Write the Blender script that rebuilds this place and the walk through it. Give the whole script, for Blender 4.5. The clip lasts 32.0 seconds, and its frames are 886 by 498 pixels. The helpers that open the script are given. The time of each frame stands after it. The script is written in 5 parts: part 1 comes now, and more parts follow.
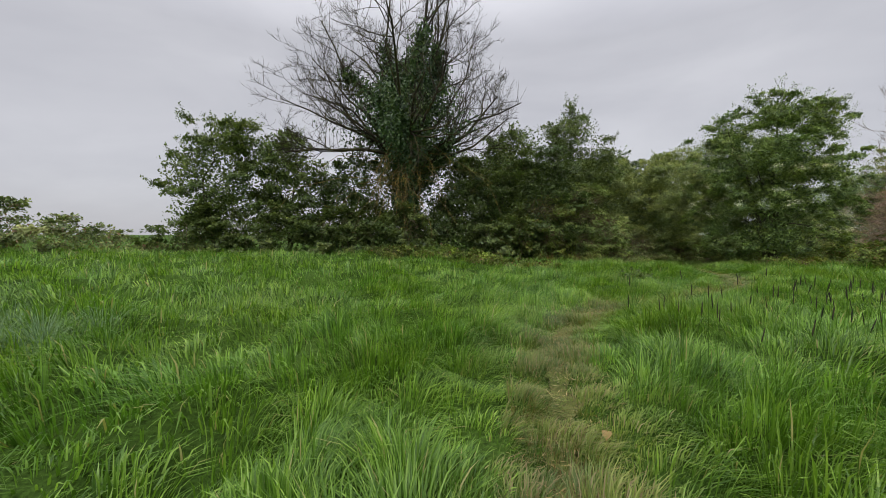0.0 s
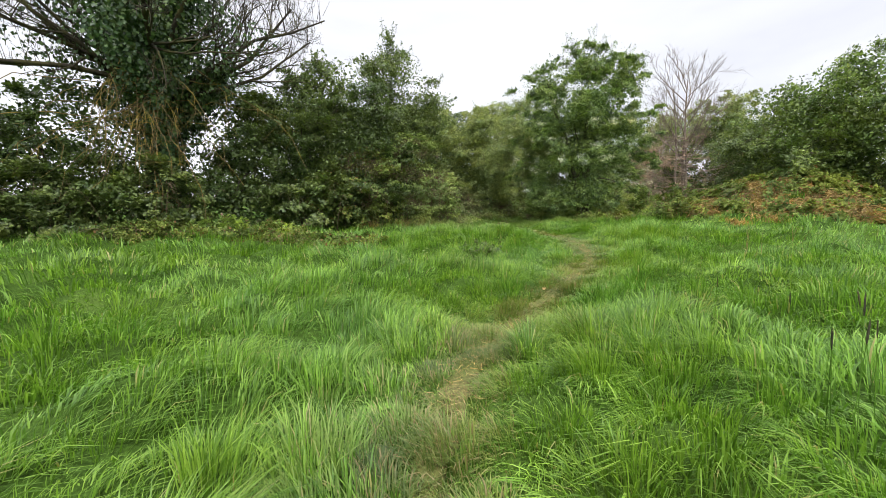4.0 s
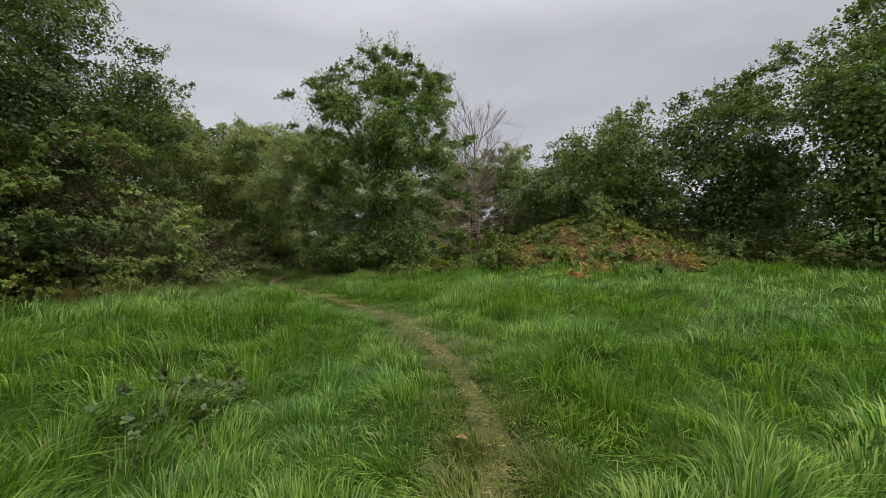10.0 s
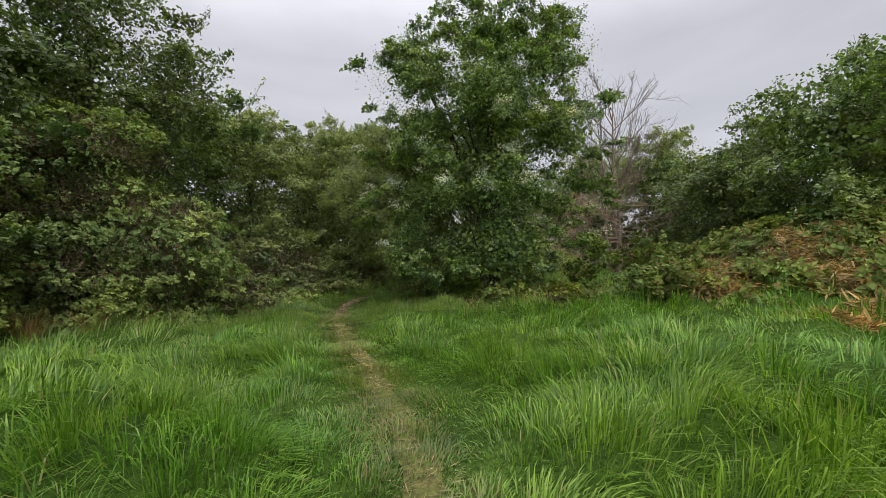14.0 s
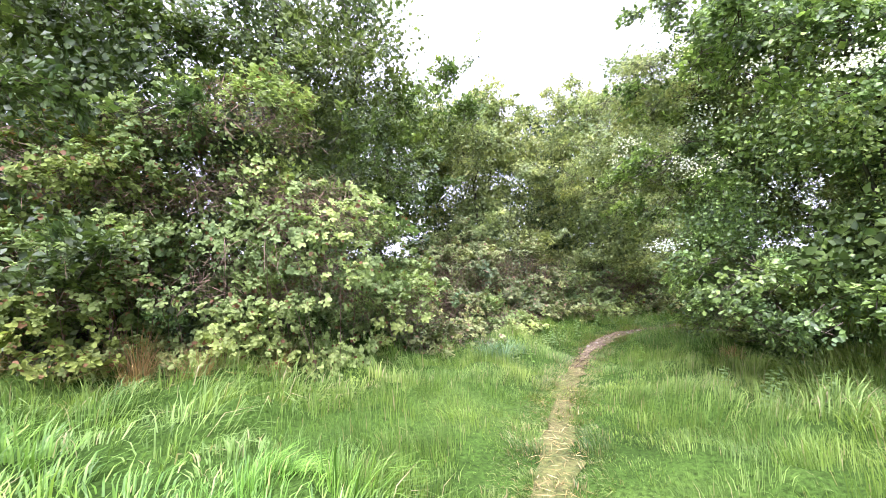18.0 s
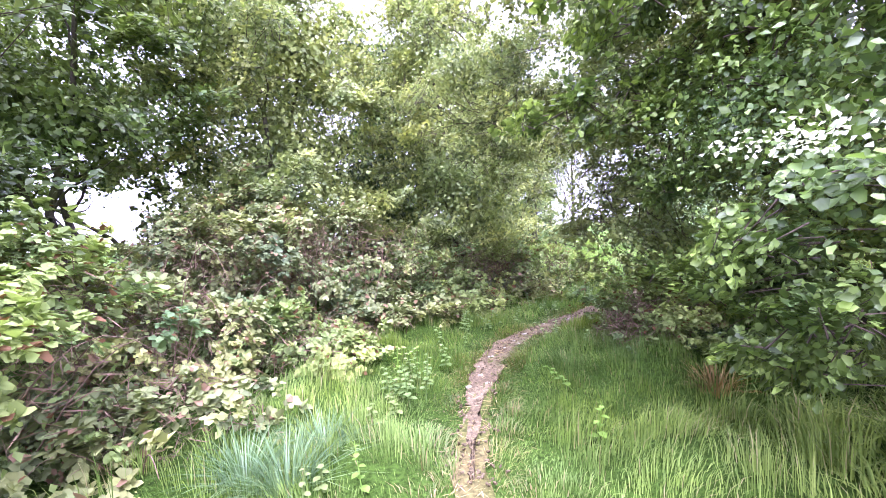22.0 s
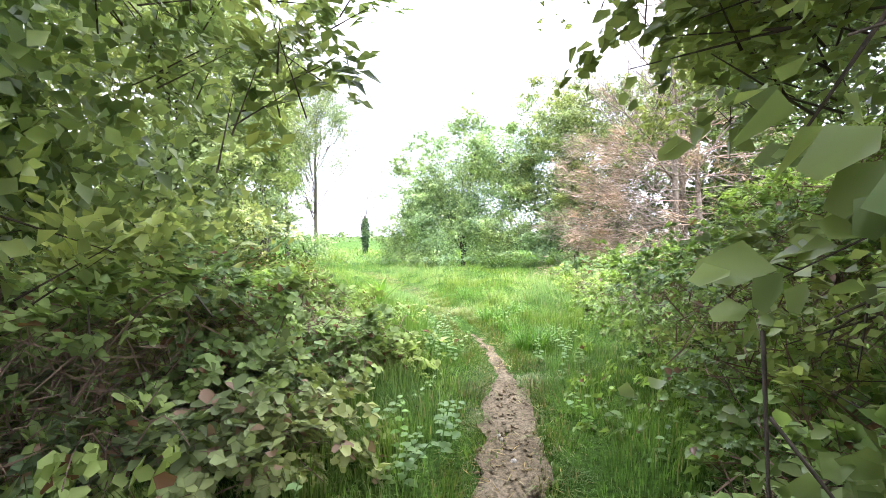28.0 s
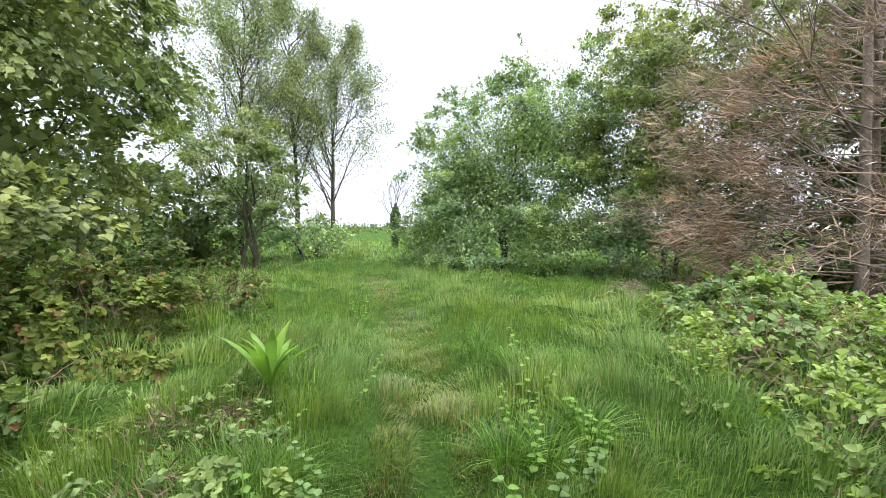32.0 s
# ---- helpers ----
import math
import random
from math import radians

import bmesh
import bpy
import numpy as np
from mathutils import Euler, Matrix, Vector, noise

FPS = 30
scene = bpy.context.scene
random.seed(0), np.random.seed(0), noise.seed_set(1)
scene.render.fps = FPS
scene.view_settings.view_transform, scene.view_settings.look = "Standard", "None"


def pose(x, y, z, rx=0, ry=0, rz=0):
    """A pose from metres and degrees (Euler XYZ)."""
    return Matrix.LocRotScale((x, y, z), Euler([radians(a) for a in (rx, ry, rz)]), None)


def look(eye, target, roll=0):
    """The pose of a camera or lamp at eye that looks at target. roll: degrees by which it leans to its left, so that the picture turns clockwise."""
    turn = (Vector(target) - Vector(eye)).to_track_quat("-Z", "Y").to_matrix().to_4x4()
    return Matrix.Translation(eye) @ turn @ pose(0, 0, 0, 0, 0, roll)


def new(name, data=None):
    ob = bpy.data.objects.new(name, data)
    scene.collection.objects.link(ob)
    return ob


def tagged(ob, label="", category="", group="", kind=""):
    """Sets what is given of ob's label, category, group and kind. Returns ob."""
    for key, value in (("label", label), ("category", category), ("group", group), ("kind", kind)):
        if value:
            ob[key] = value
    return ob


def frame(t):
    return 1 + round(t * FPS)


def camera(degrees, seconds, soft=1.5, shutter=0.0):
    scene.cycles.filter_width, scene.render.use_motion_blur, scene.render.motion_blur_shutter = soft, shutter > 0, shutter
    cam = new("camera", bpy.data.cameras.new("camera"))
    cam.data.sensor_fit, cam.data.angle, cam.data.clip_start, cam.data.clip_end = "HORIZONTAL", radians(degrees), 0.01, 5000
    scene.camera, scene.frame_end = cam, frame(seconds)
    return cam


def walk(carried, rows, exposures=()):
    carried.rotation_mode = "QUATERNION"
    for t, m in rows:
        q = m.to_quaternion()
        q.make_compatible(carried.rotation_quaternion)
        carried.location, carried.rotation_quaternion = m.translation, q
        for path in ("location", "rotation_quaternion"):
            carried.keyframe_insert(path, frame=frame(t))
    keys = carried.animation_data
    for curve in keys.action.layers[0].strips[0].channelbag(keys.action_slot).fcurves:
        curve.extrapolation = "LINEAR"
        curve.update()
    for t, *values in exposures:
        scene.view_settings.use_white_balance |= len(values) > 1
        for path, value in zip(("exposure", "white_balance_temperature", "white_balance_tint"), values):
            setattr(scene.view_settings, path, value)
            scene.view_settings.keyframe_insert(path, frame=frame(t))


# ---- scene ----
cam = camera(94.1, 32.0, soft=0.5)
# seconds, place in metres, turn in degrees
PATH = [
    (0.0, 0.000, 0.000, 1.500, 88.00, -0.00, 0.00),
    (0.5, 0.150, 0.512, 1.542, 87.42, -0.06, -7.40),
    (1.0, 0.240, 1.021, 1.524, 85.29, -0.80, -17.58),
    (1.5, 0.420, 1.503, 1.568, 83.64, -1.14, -21.68),
    (2.0, 0.570, 1.986, 1.641, 83.64, -0.02, -21.21),
    (2.5, 0.660, 2.528, 1.682, 81.83, -0.31, -20.90),
    (4.5, 1.380, 4.630, 1.699, 82.18, 1.97, -24.58),
    (5.0, 1.620, 5.169, 1.680, 83.88, 2.37, -24.49),
    (5.5, 1.770, 5.620, 1.694, 85.28, 2.77, -24.70),
    (6.0, 1.950, 6.099, 1.647, 85.26, 2.50, -29.99),
    (6.5, 2.130, 6.520, 1.663, 85.41, 2.33, -32.28),
    (7.0, 2.280, 6.941, 1.708, 85.25, 2.23, -39.28),
    (7.5, 2.610, 7.419, 1.631, 85.44, 3.13, -43.30),
    (8.0, 2.910, 7.749, 1.620, 85.47, 3.31, -48.39),
    (8.5, 3.300, 8.079, 1.608, 85.70, 3.58, -49.60),
    (9.0, 3.840, 8.468, 1.595, 86.11, 3.27, -49.89),
    (9.5, 4.290, 8.828, 1.582, 87.28, 1.11, -52.54),
    (10.0, 4.680, 9.128, 1.571, 87.49, 0.61, -52.83),
    (10.5, 5.220, 9.367, 1.533, 87.80, 0.40, -53.03),
    (11.0, 5.700, 9.666, 1.493, 88.30, -2.40, -52.97),
    (11.5, 6.210, 9.996, 1.511, 88.49, -2.49, -52.76),
    (12.0, 6.750, 10.325, 1.470, 88.84, -2.75, -50.86),
    (12.5, 7.230, 10.655, 1.458, 88.94, -2.45, -50.86),
    (13.0, 7.710, 10.985, 1.447, 88.93, -1.54, -50.48),
    (13.5, 8.220, 11.436, 1.461, 89.21, 0.46, -41.93),
    (14.0, 8.580, 11.945, 1.443, 89.47, 1.25, -35.25),
    (14.5, 9.030, 12.365, 1.428, 89.45, 1.36, -34.66),
    (16.5, 10.170, 14.588, 1.471, 90.05, 4.52, -23.06),
    (17.0, 10.320, 15.160, 1.511, 90.28, 3.74, -16.33),
    (17.5, 10.470, 15.699, 1.492, 90.81, 2.32, -5.08),
    (18.0, 10.620, 16.299, 1.471, 91.00, 1.48, -0.55),
    (18.5, 10.740, 16.842, 1.542, 90.90, 1.75, -1.46),
    (19.0, 10.860, 17.409, 1.462, 90.31, 1.14, -4.74),
    (19.5, 10.980, 17.949, 1.444, 88.12, 0.79, -9.03),
    (20.0, 11.070, 18.491, 1.485, 87.82, 1.38, -9.15),
    (20.5, 11.250, 19.029, 1.436, 88.02, 4.36, -9.86),
    (21.0, 11.370, 19.537, 1.358, 87.48, 3.91, -17.14),
    (21.5, 11.490, 20.077, 1.339, 86.89, 3.64, -25.43),
    (22.0, 11.670, 20.674, 1.258, 87.46, 3.00, -23.51),
    (22.5, 11.820, 21.213, 1.210, 87.76, 2.42, -22.99),
    (23.0, 11.970, 21.751, 1.161, 87.76, 2.22, -23.08),
    (23.5, 12.210, 22.292, 1.172, 87.98, 1.98, -24.38),
    (24.0, 12.420, 22.800, 1.094, 87.99, 1.75, -25.07),
    (24.5, 12.660, 23.280, 1.107, 88.02, 1.38, -27.36),
    (25.0, 12.990, 23.761, 1.121, 88.01, 1.22, -32.55),
    (25.5, 13.290, 24.240, 1.074, 87.93, 0.76, -38.24),
    (26.0, 13.650, 24.660, 1.059, 87.63, 0.14, -46.72),
    (26.5, 14.100, 25.050, 1.075, 87.80, 0.28, -49.52),
    (28.5, 16.050, 26.300, 1.055, 88.00, -0.00, -66.70),
    (29.0, 16.614, 26.449, 1.019, 87.81, -0.31, -72.69),
    (29.5, 17.187, 26.647, 1.047, 87.80, -0.02, -70.00),
    (30.0, 17.765, 26.833, 1.096, 87.90, -0.01, -69.90),
    (30.5, 18.329, 26.996, 1.084, 87.90, -0.68, -68.98),
    (31.0, 18.858, 27.219, 1.092, 87.80, -1.15, -62.46),
    (31.5, 19.348, 27.515, 1.126, 87.05, -0.64, -53.37),
    (32.0, 19.848, 27.775, 1.123, 86.96, -0.30, -52.08),
]
EXPOSURES = [(0.0, 0.05, 6500, 10), (1.0, 0.15, 6500, 10), (1.5, 0.38, 6550, 9), (2.0, 0.48, 6600, 9), (4.5, 0.95, 6500, 9), (5.0, 0.8, 6500, 9), (6.0, 0.45, 6600, 8), (8.0, 0.15, 6500, 9), (13.0, -0.05, 6500, 10),
             (14.0, 0.25, 6500, 10), (14.5, 0.3, 6450, 11), (16.5, 1.75, 5850, 20), (18.0, 2.35, 5650, 32), (20.0, 2.55, 5150, 50), (22.0, 2.88, 5400, 48), (24.0, 3.0, 5600, 46), (26.5, 3.02, 5600, 38),
             (28.5, 2.4, 5800, 14), (30.0, 1.9, 5750, 14), (31.0, 1.38, 5850, 13), (32.0, 1.36, 5950, 12)]
walk(cam, [(r[0], pose(*r[1:])) for r in PATH], EXPOSURES)

# ---- sky and sun: an overcast spring day ----
world = bpy.data.worlds.new("overcast_sky")
scene.world = world
world.use_nodes = True
wn, wl = world.node_tree.nodes, world.node_tree.links
wn.clear()


def wnode(kind, **values):
    n = wn.new(kind)
    for k, v in values.items():
        n.inputs[k].default_value = v
    return n


w_out = wnode("ShaderNodeOutputWorld")
w_bg = wnode("ShaderNodeBackground", Strength=1.0)
w_sky = wn.new("ShaderNodeTexSky")
w_sky.sky_type, w_sky.sun_disc = "NISHITA", False
w_sky.sun_elevation, w_sky.sun_rotation = radians(48), radians(200)
w_dim = wnode("ShaderNodeVectorMath")
w_dim.operation = "SCALE"
w_dim.inputs["Scale"].default_value = 0.10
w_co = wnode("ShaderNodeTexCoord")
w_map = wnode("ShaderNodeMapping", Scale=(1.0, 1.0, 3.2))
w_noise = wnode("ShaderNodeTexNoise", Scale=1.7, Detail=5.0, Roughness=0.5, Distortion=0.35)
w_ramp = wnode("ShaderNodeValToRGB")
w_ramp.color_ramp.elements[0].position, w_ramp.color_ramp.elements[0].color = 0.30, (0.480, 0.482, 0.525, 1)
w_ramp.color_ramp.elements[1].position, w_ramp.color_ramp.elements[1].color = 0.68, (0.635, 0.635, 0.675, 1)
w_sep = wnode("ShaderNodeSeparateXYZ")
# an overcast sky is brighter towards the zenith
w_up = wnode("ShaderNodeMapRange")
w_up.inputs["From Min"].default_value, w_up.inputs["From Max"].default_value = 0.4, 1.0
w_up.inputs["To Min"].default_value, w_up.inputs["To Max"].default_value = 1.0, 3.7
w_cl = wnode("ShaderNodeVectorMath")
w_cl.operation = "SCALE"
w_mix = wn.new("ShaderNodeMix")
w_mix.data_type = "RGBA"
w_mix.inputs["Factor"].default_value = 0.92
wl.new(w_co.outputs["Generated"], w_map.inputs["Vector"])
wl.new(w_map.outputs["Vector"], w_noise.inputs["Vector"])
wl.new(w_noise.outputs["Fac"], w_ramp.inputs["Fac"])
wl.new(w_co.outputs["Generated"], w_sep.inputs["Vector"])
wl.new(w_sep.outputs["Z"], w_up.inputs["Value"])
wl.new(w_ramp.outputs["Color"], w_cl.inputs[0])
wl.new(w_up.outputs["Result"], w_cl.inputs["Scale"])
wl.new(w_sky.outputs["Color"], w_dim.inputs[0])
wl.new(w_dim.outputs["Vector"], w_mix.inputs["A"])
wl.new(w_cl.outputs["Vector"], w_mix.inputs["B"])
wl.new(w_mix.outputs["Result"], w_bg.inputs["Color"])
wl.new(w_bg.outputs["Background"], w_out.inputs["Surface"])

sun_data = bpy.data.lights.new("sun", "SUN")
sun_data.energy, sun_data.angle, sun_data.color = 1.5, radians(30), (1.0, 0.97, 0.92)
sun = new("sun", sun_data)
sun.matrix_world = look((0, -20, 30), (6, 0, 0))


# ---- materials ----
class Nodes:
    """A material's node tree, with short ways to add nodes and links."""

    def __init__(self, name):
        self.mat = bpy.data.materials.new(name)
        self.mat.use_nodes = True
        self.tree = self.mat.node_tree
        self.tree.nodes.clear()
        self.out = self.tree.nodes.new("ShaderNodeOutputMaterial")

    def add(self, kind, **values):
        n = self.tree.nodes.new(kind)
        for k, v in values.items():
            n.inputs[k.replace("_", " ")].default_value = v
        return n

    def link(self, a, b):
        self.tree.links.new(a, b)

    def noise(self, scale, detail=3.0, rough=0.55):
        co = self.add("ShaderNodeTexCoord")
        n = self.add("ShaderNodeTexNoise", Scale=scale, Detail=detail, Roughness=rough)
        self.link(co.outputs["Object"], n.inputs["Vector"])
        return n.outputs["Fac"]

    def ramp(self, fac, stops):
        r = self.add("ShaderNodeValToRGB")
        els = r.color_ramp.elements
        while len(els) < len(stops):
            els.new(0.5)
        for e, (p, c) in zip(els, stops):
            e.position, e.color = p, (*c, 1)
        self.link(fac, r.inputs["Fac"])
        return r.outputs["Color"]

    def mix(self, fac, a, b, blend="MIX"):
        m = self.add("ShaderNodeMix")
        m.data_type, m.blend_type = "RGBA", blend
        for sock, v in ((m.inputs[0], fac), (m.inputs[6], a), (m.inputs[7], b)):
            if isinstance(v, (int, float)):
                sock.default_value = v
            elif isinstance(v, tuple):
                sock.default_value = (*v, 1)
            else:
                self.link(v, sock)
        return m.outputs[2]

    def bump(self, height, strength, distance):
        b = self.add("ShaderNodeBump", Strength=strength, Distance=distance)
        self.link(height, b.inputs["Height"])
        return b.outputs["Normal"]


def leaf_material(name, dark, mid, light, through_it=0.32, rough=0.45, patch=2.0, old=None, old_share=0.0, shine=0.4, swing=1.0, glow=(1.25, 1.35, 0.7)):
    """Leaf or blade: each leaf has its own tone, and whole patches of the plant differ too, partly for the light and
    shade of its clumps.
    """
    m = Nodes(name)
    geo = m.add("ShaderNodeNewGeometry")
    one = m.ramp(geo.outputs["Random Per Island"], [(0.0, dark), (0.5, mid), (1.0, light)])
    # contrast beyond young and old leaves stands in for clumps' light and shade
    low, high = (1 - 0.52 * swing, 1 - 0.46 * swing, 1 - 0.48 * swing), (1 + 0.50 * swing, 1 + 0.38 * swing, 1 + 0.14 * swing)
    patches = m.ramp(m.noise(patch, 3.0), [(0.32, low), (0.68, high)])
    col = m.mix(1.0, one, patches, "MULTIPLY")
    # wide drifts of yellower and bluer green
    drift = m.ramp(m.noise(patch * 0.23, 2.0), [(0.34, (0.84, 0.97, 1.15)), (0.66, (1.08, 1.02, 0.86))])
    col = m.mix(0.8, col, m.mix(1.0, col, drift, "MULTIPLY"))
    if old:
        where = m.add("ShaderNodeMath")
        where.operation = "LESS_THAN"
        where.inputs[1].default_value = old_share
        shift = m.add("ShaderNodeMath")
        shift.operation = "FRACT"
        times = m.add("ShaderNodeMath")
        times.operation = "MULTIPLY"
        times.inputs[1].default_value = 17.31
        m.link(geo.outputs["Random Per Island"], times.inputs[0])
        m.link(times.outputs[0], shift.inputs[0])
        m.link(shift.outputs[0], where.inputs[0])
        col = m.mix(where.outputs[0], col, old)
    b = m.add("ShaderNodeBsdfPrincipled", Roughness=rough)
    b.inputs["Specular IOR Level"].default_value = shine
    m.link(col, b.inputs["Base Color"])
    tr = m.add("ShaderNodeBsdfTranslucent")
    warm = m.mix(1.0, col, glow, "MULTIPLY")
    m.link(warm, tr.inputs["Color"])
    sh = m.add("ShaderNodeMixShader", Fac=through_it)
    m.link(b.outputs[0], sh.inputs[1])
    m.link(tr.outputs[0], sh.inputs[2])
    m.link(sh.outputs[0], m.out.inputs["Surface"])
    return m.mat


def bark_material(name, dark, light, scale=14.0, moss=None):
    m = Nodes(name)
    fine = m.noise(scale, 6.0, 0.65)
    col = m.ramp(fine, [(0.3, dark), (0.7, light)])
    if moss:
        col = m.mix(m.ramp(m.noise(2.2, 4.0), [(0.45, (0, 0, 0)), (0.65, (1, 1, 1))]), col, moss)
    b = m.add("ShaderNodeBsdfPrincipled", Roughness=0.9)
    b.inputs["Specular IOR Level"].default_value = 0.2
    m.link(col, b.inputs["Base Color"])
    m.link(m.bump(fine, 0.6, 0.02), b.inputs["Normal"])
    m.link(b.outputs[0], m.out.inputs["Surface"])
    return m.mat


def ground_material(name, stops, scale_big, scale_small, bump=0.03):
    m = Nodes(name)
    big, small = m.noise(scale_big, 4.0), m.noise(scale_small, 5.0, 0.65)
    col = m.ramp(big, stops)
    grain = m.ramp(small, [(0.32, (0.4, 0.42, 0.4)), (0.68, (1.55, 1.5, 1.4))])
    col = m.mix(1.0, col, grain, "MULTIPLY")
    b = m.add("ShaderNodeBsdfPrincipled", Roughness=0.97)
    b.inputs["Specular IOR Level"].default_value = 0.06
    m.link(col, b.inputs["Base Color"])
    m.link(m.bump(small, 0.8, bump), b.inputs["Normal"])
    m.link(b.outputs[0], m.out.inputs["Surface"])
    return m.mat


M_HAWTHORN = leaf_material("hawthorn_leaf", (0.074, 0.106, 0.030), (0.131, 0.187, 0.052), (0.204, 0.292, 0.082))
M_HERO = leaf_material("flowering_hawthorn_leaf", (0.060, 0.096, 0.026), (0.145, 0.215, 0.058), (0.320, 0.440, 0.135), 0.3, 0.42, 2.0, None, 0.0, 0.5)
M_HEDGE = leaf_material("hedge_leaf", (0.066, 0.092, 0.029), (0.112, 0.154, 0.048), (0.185, 0.250, 0.080))
M_DARKLEAF = leaf_material("dark_hedge_leaf", (0.046, 0.070, 0.021), (0.076, 0.114, 0.034), (0.125, 0.185, 0.056), 0.25)
M_IVY = leaf_material("ivy_leaf", (0.026, 0.056, 0.020), (0.048, 0.095, 0.030), (0.095, 0.150, 0.046), 0.15, 0.45)
M_LIGHTLEAF = leaf_material("young_leaf", (0.165, 0.205, 0.072), (0.260, 0.315, 0.115), (0.360, 0.430, 0.160), 0.42, glow=(1.15, 1.15, 0.85))
M_BIRCHLEAF = leaf_material("birch_leaf", (0.130, 0.165, 0.075), (0.200, 0.250, 0.110), (0.290, 0.340, 0.165), 0.4)
M_GREYLEAF = leaf_material("sallow_leaf", (0.165, 0.225, 0.105), (0.250, 0.335, 0.155), (0.350, 0.450, 0.215), 0.38)
# paler than the meadow bramble: light through the leaves is put into the colour
M_BRAMBLE = leaf_material("bramble_leaf", (0.150, 0.195, 0.073), (0.235, 0.305, 0.112), (0.320, 0.410, 0.160), 0.33, 0.55, 0.9,
                          (0.16, 0.085, 0.04), 0.05, 0.14)
M_BRAMBLE_OLIVE = leaf_material("meadow_bramble_leaf", (0.080, 0.108, 0.028), (0.138, 0.180, 0.048), (0.230, 0.295, 0.083), 0.3, 0.6, 0.9, (0.20, 0.11, 0.05), 0.08, 0.1)
# base colour raised likewise for light through the leaves
M_BRAMBLE_DULL = leaf_material("bramble_old_leaf", (0.140, 0.165, 0.075), (0.225, 0.262, 0.118), (0.325, 0.375, 0.175), 0.25, 0.5,
                               0.9, (0.25, 0.165, 0.10), 0.08, 0.15)
M_BRAMBLE_FRESH = leaf_material("bramble_young_leaf", (0.155, 0.208, 0.052), (0.248, 0.328, 0.086), (0.350, 0.450, 0.132), 0.42, 0.45, 0.9,
                                (0.2, 0.11, 0.06), 0.03, 0.5)
M_BRACKEN = leaf_material("dead_bracken", (0.210, 0.125, 0.045), (0.350, 0.225, 0.085), (0.500, 0.350, 0.150), 0.2, 0.8)
M_GRASS = leaf_material("meadow_grass", (0.058, 0.126, 0.014), (0.126, 0.244, 0.028), (0.260, 0.410, 0.074), 0.35, 0.42, 1.9,
                        (0.34, 0.32, 0.12), 0.02, 0.35, 0.6)
M_GRASS_PALE = leaf_material("footpath_grass", (0.100, 0.162, 0.034), (0.178, 0.268, 0.062), (0.272, 0.370, 0.104), 0.38, 0.55, 1.9, (0.36, 0.32, 0.16), 0.05, 0.22, 0.6)
M_NETTLE = leaf_material("nettle_leaf", (0.130, 0.210, 0.065), (0.200, 0.300, 0.100), (0.290, 0.400, 0.150), 0.35, 0.55)
M_TUSSOCK = leaf_material("tussock_grass", (0.07, 0.16, 0.02), (0.13, 0.25, 0.035), (0.26, 0.38, 0.09), 0.35, 0.45, 1.1, (0.40, 0.38, 0.15), 0.04, 0.3)
M_DRYGRASS = leaf_material("yellowing_grass", (0.14, 0.18, 0.03), (0.24, 0.27, 0.055), (0.38, 0.37, 0.11), 0.35, 0.5)
M_BLUEGRASS = leaf_material("blue_green_grass", (0.095, 0.165, 0.070), (0.150, 0.245, 0.108), (0.235, 0.335, 0.165), 0.3, 0.5)
M_GRASS_SHORT = leaf_material("trodden_grass", (0.085, 0.130, 0.024), (0.140, 0.195, 0.044), (0.230, 0.265, 0.082), 0.3, 0.5, 1.2,
                              (0.25, 0.20, 0.09), 0.18)
M_SEED = leaf_material("grass_seed_head", (0.02, 0.022, 0.012), (0.035, 0.035, 0.018), (0.06, 0.055, 0.03), 0.05, 0.8)
M_STRAW = leaf_material("straw", (0.17, 0.120, 0.05), (0.30, 0.225, 0.10), (0.46, 0.365, 0.19), 0.2, 0.7)
M_DOCK = leaf_material("dock_leaf", (0.15, 0.26, 0.045), (0.22, 0.36, 0.065), (0.30, 0.46, 0.09), 0.4)
M_BLOSSOM = leaf_material("hawthorn_blossom", (0.62, 0.62, 0.55), (0.75, 0.75, 0.68), (0.82, 0.82, 0.78), 0.3, 0.6)
M_NEEDLE = leaf_material("dead_needle", (0.235, 0.160, 0.132), (0.360, 0.255, 0.210), (0.490, 0.375, 0.315), 0.15, 0.8)
M_BARK = bark_material("bark", (0.035, 0.030, 0.024), (0.100, 0.085, 0.066), 14.0, (0.075, 0.085, 0.030))
M_LIMB = bark_material("dark_limb_bark", (0.022, 0.019, 0.014), (0.058, 0.048, 0.036), 14.0, (0.070, 0.066, 0.022))
M_BARK_PALE = bark_material("pale_bark", (0.13, 0.10, 0.075), (0.29, 0.235, 0.185))
M_BARK_LICHEN = bark_material("lichen_bark", (0.100, 0.075, 0.035), (0.230, 0.170, 0.075), 14.0, (0.270, 0.200, 0.040))
M_TWIG = bark_material("twig", (0.050, 0.038, 0.030), (0.120, 0.090, 0.070))
M_CANE = bark_material("bramble_cane", (0.12, 0.080, 0.055), (0.26, 0.180, 0.120))
M_SOIL = ground_material("meadow_soil", [(0.3, (0.032, 0.066, 0.010)), (0.55, (0.058, 0.112, 0.018)), (0.75, (0.095, 0.155, 0.030))],
                         0.6, 30.0, 0.08)
M_TRODDEN = ground_material("trodden_path", [(0.3, (0.070, 0.100, 0.022)), (0.6, (0.125, 0.120, 0.045)), (0.8, (0.175, 0.142, 0.072))],
                            1.6, 22.0)
M_EARTH = ground_material("bare_earth", [(0.3, (0.118, 0.092, 0.058)), (0.6, (0.195, 0.155, 0.102)), (0.8, (0.275, 0.226, 0.160))],
                          2.5, 30.0)
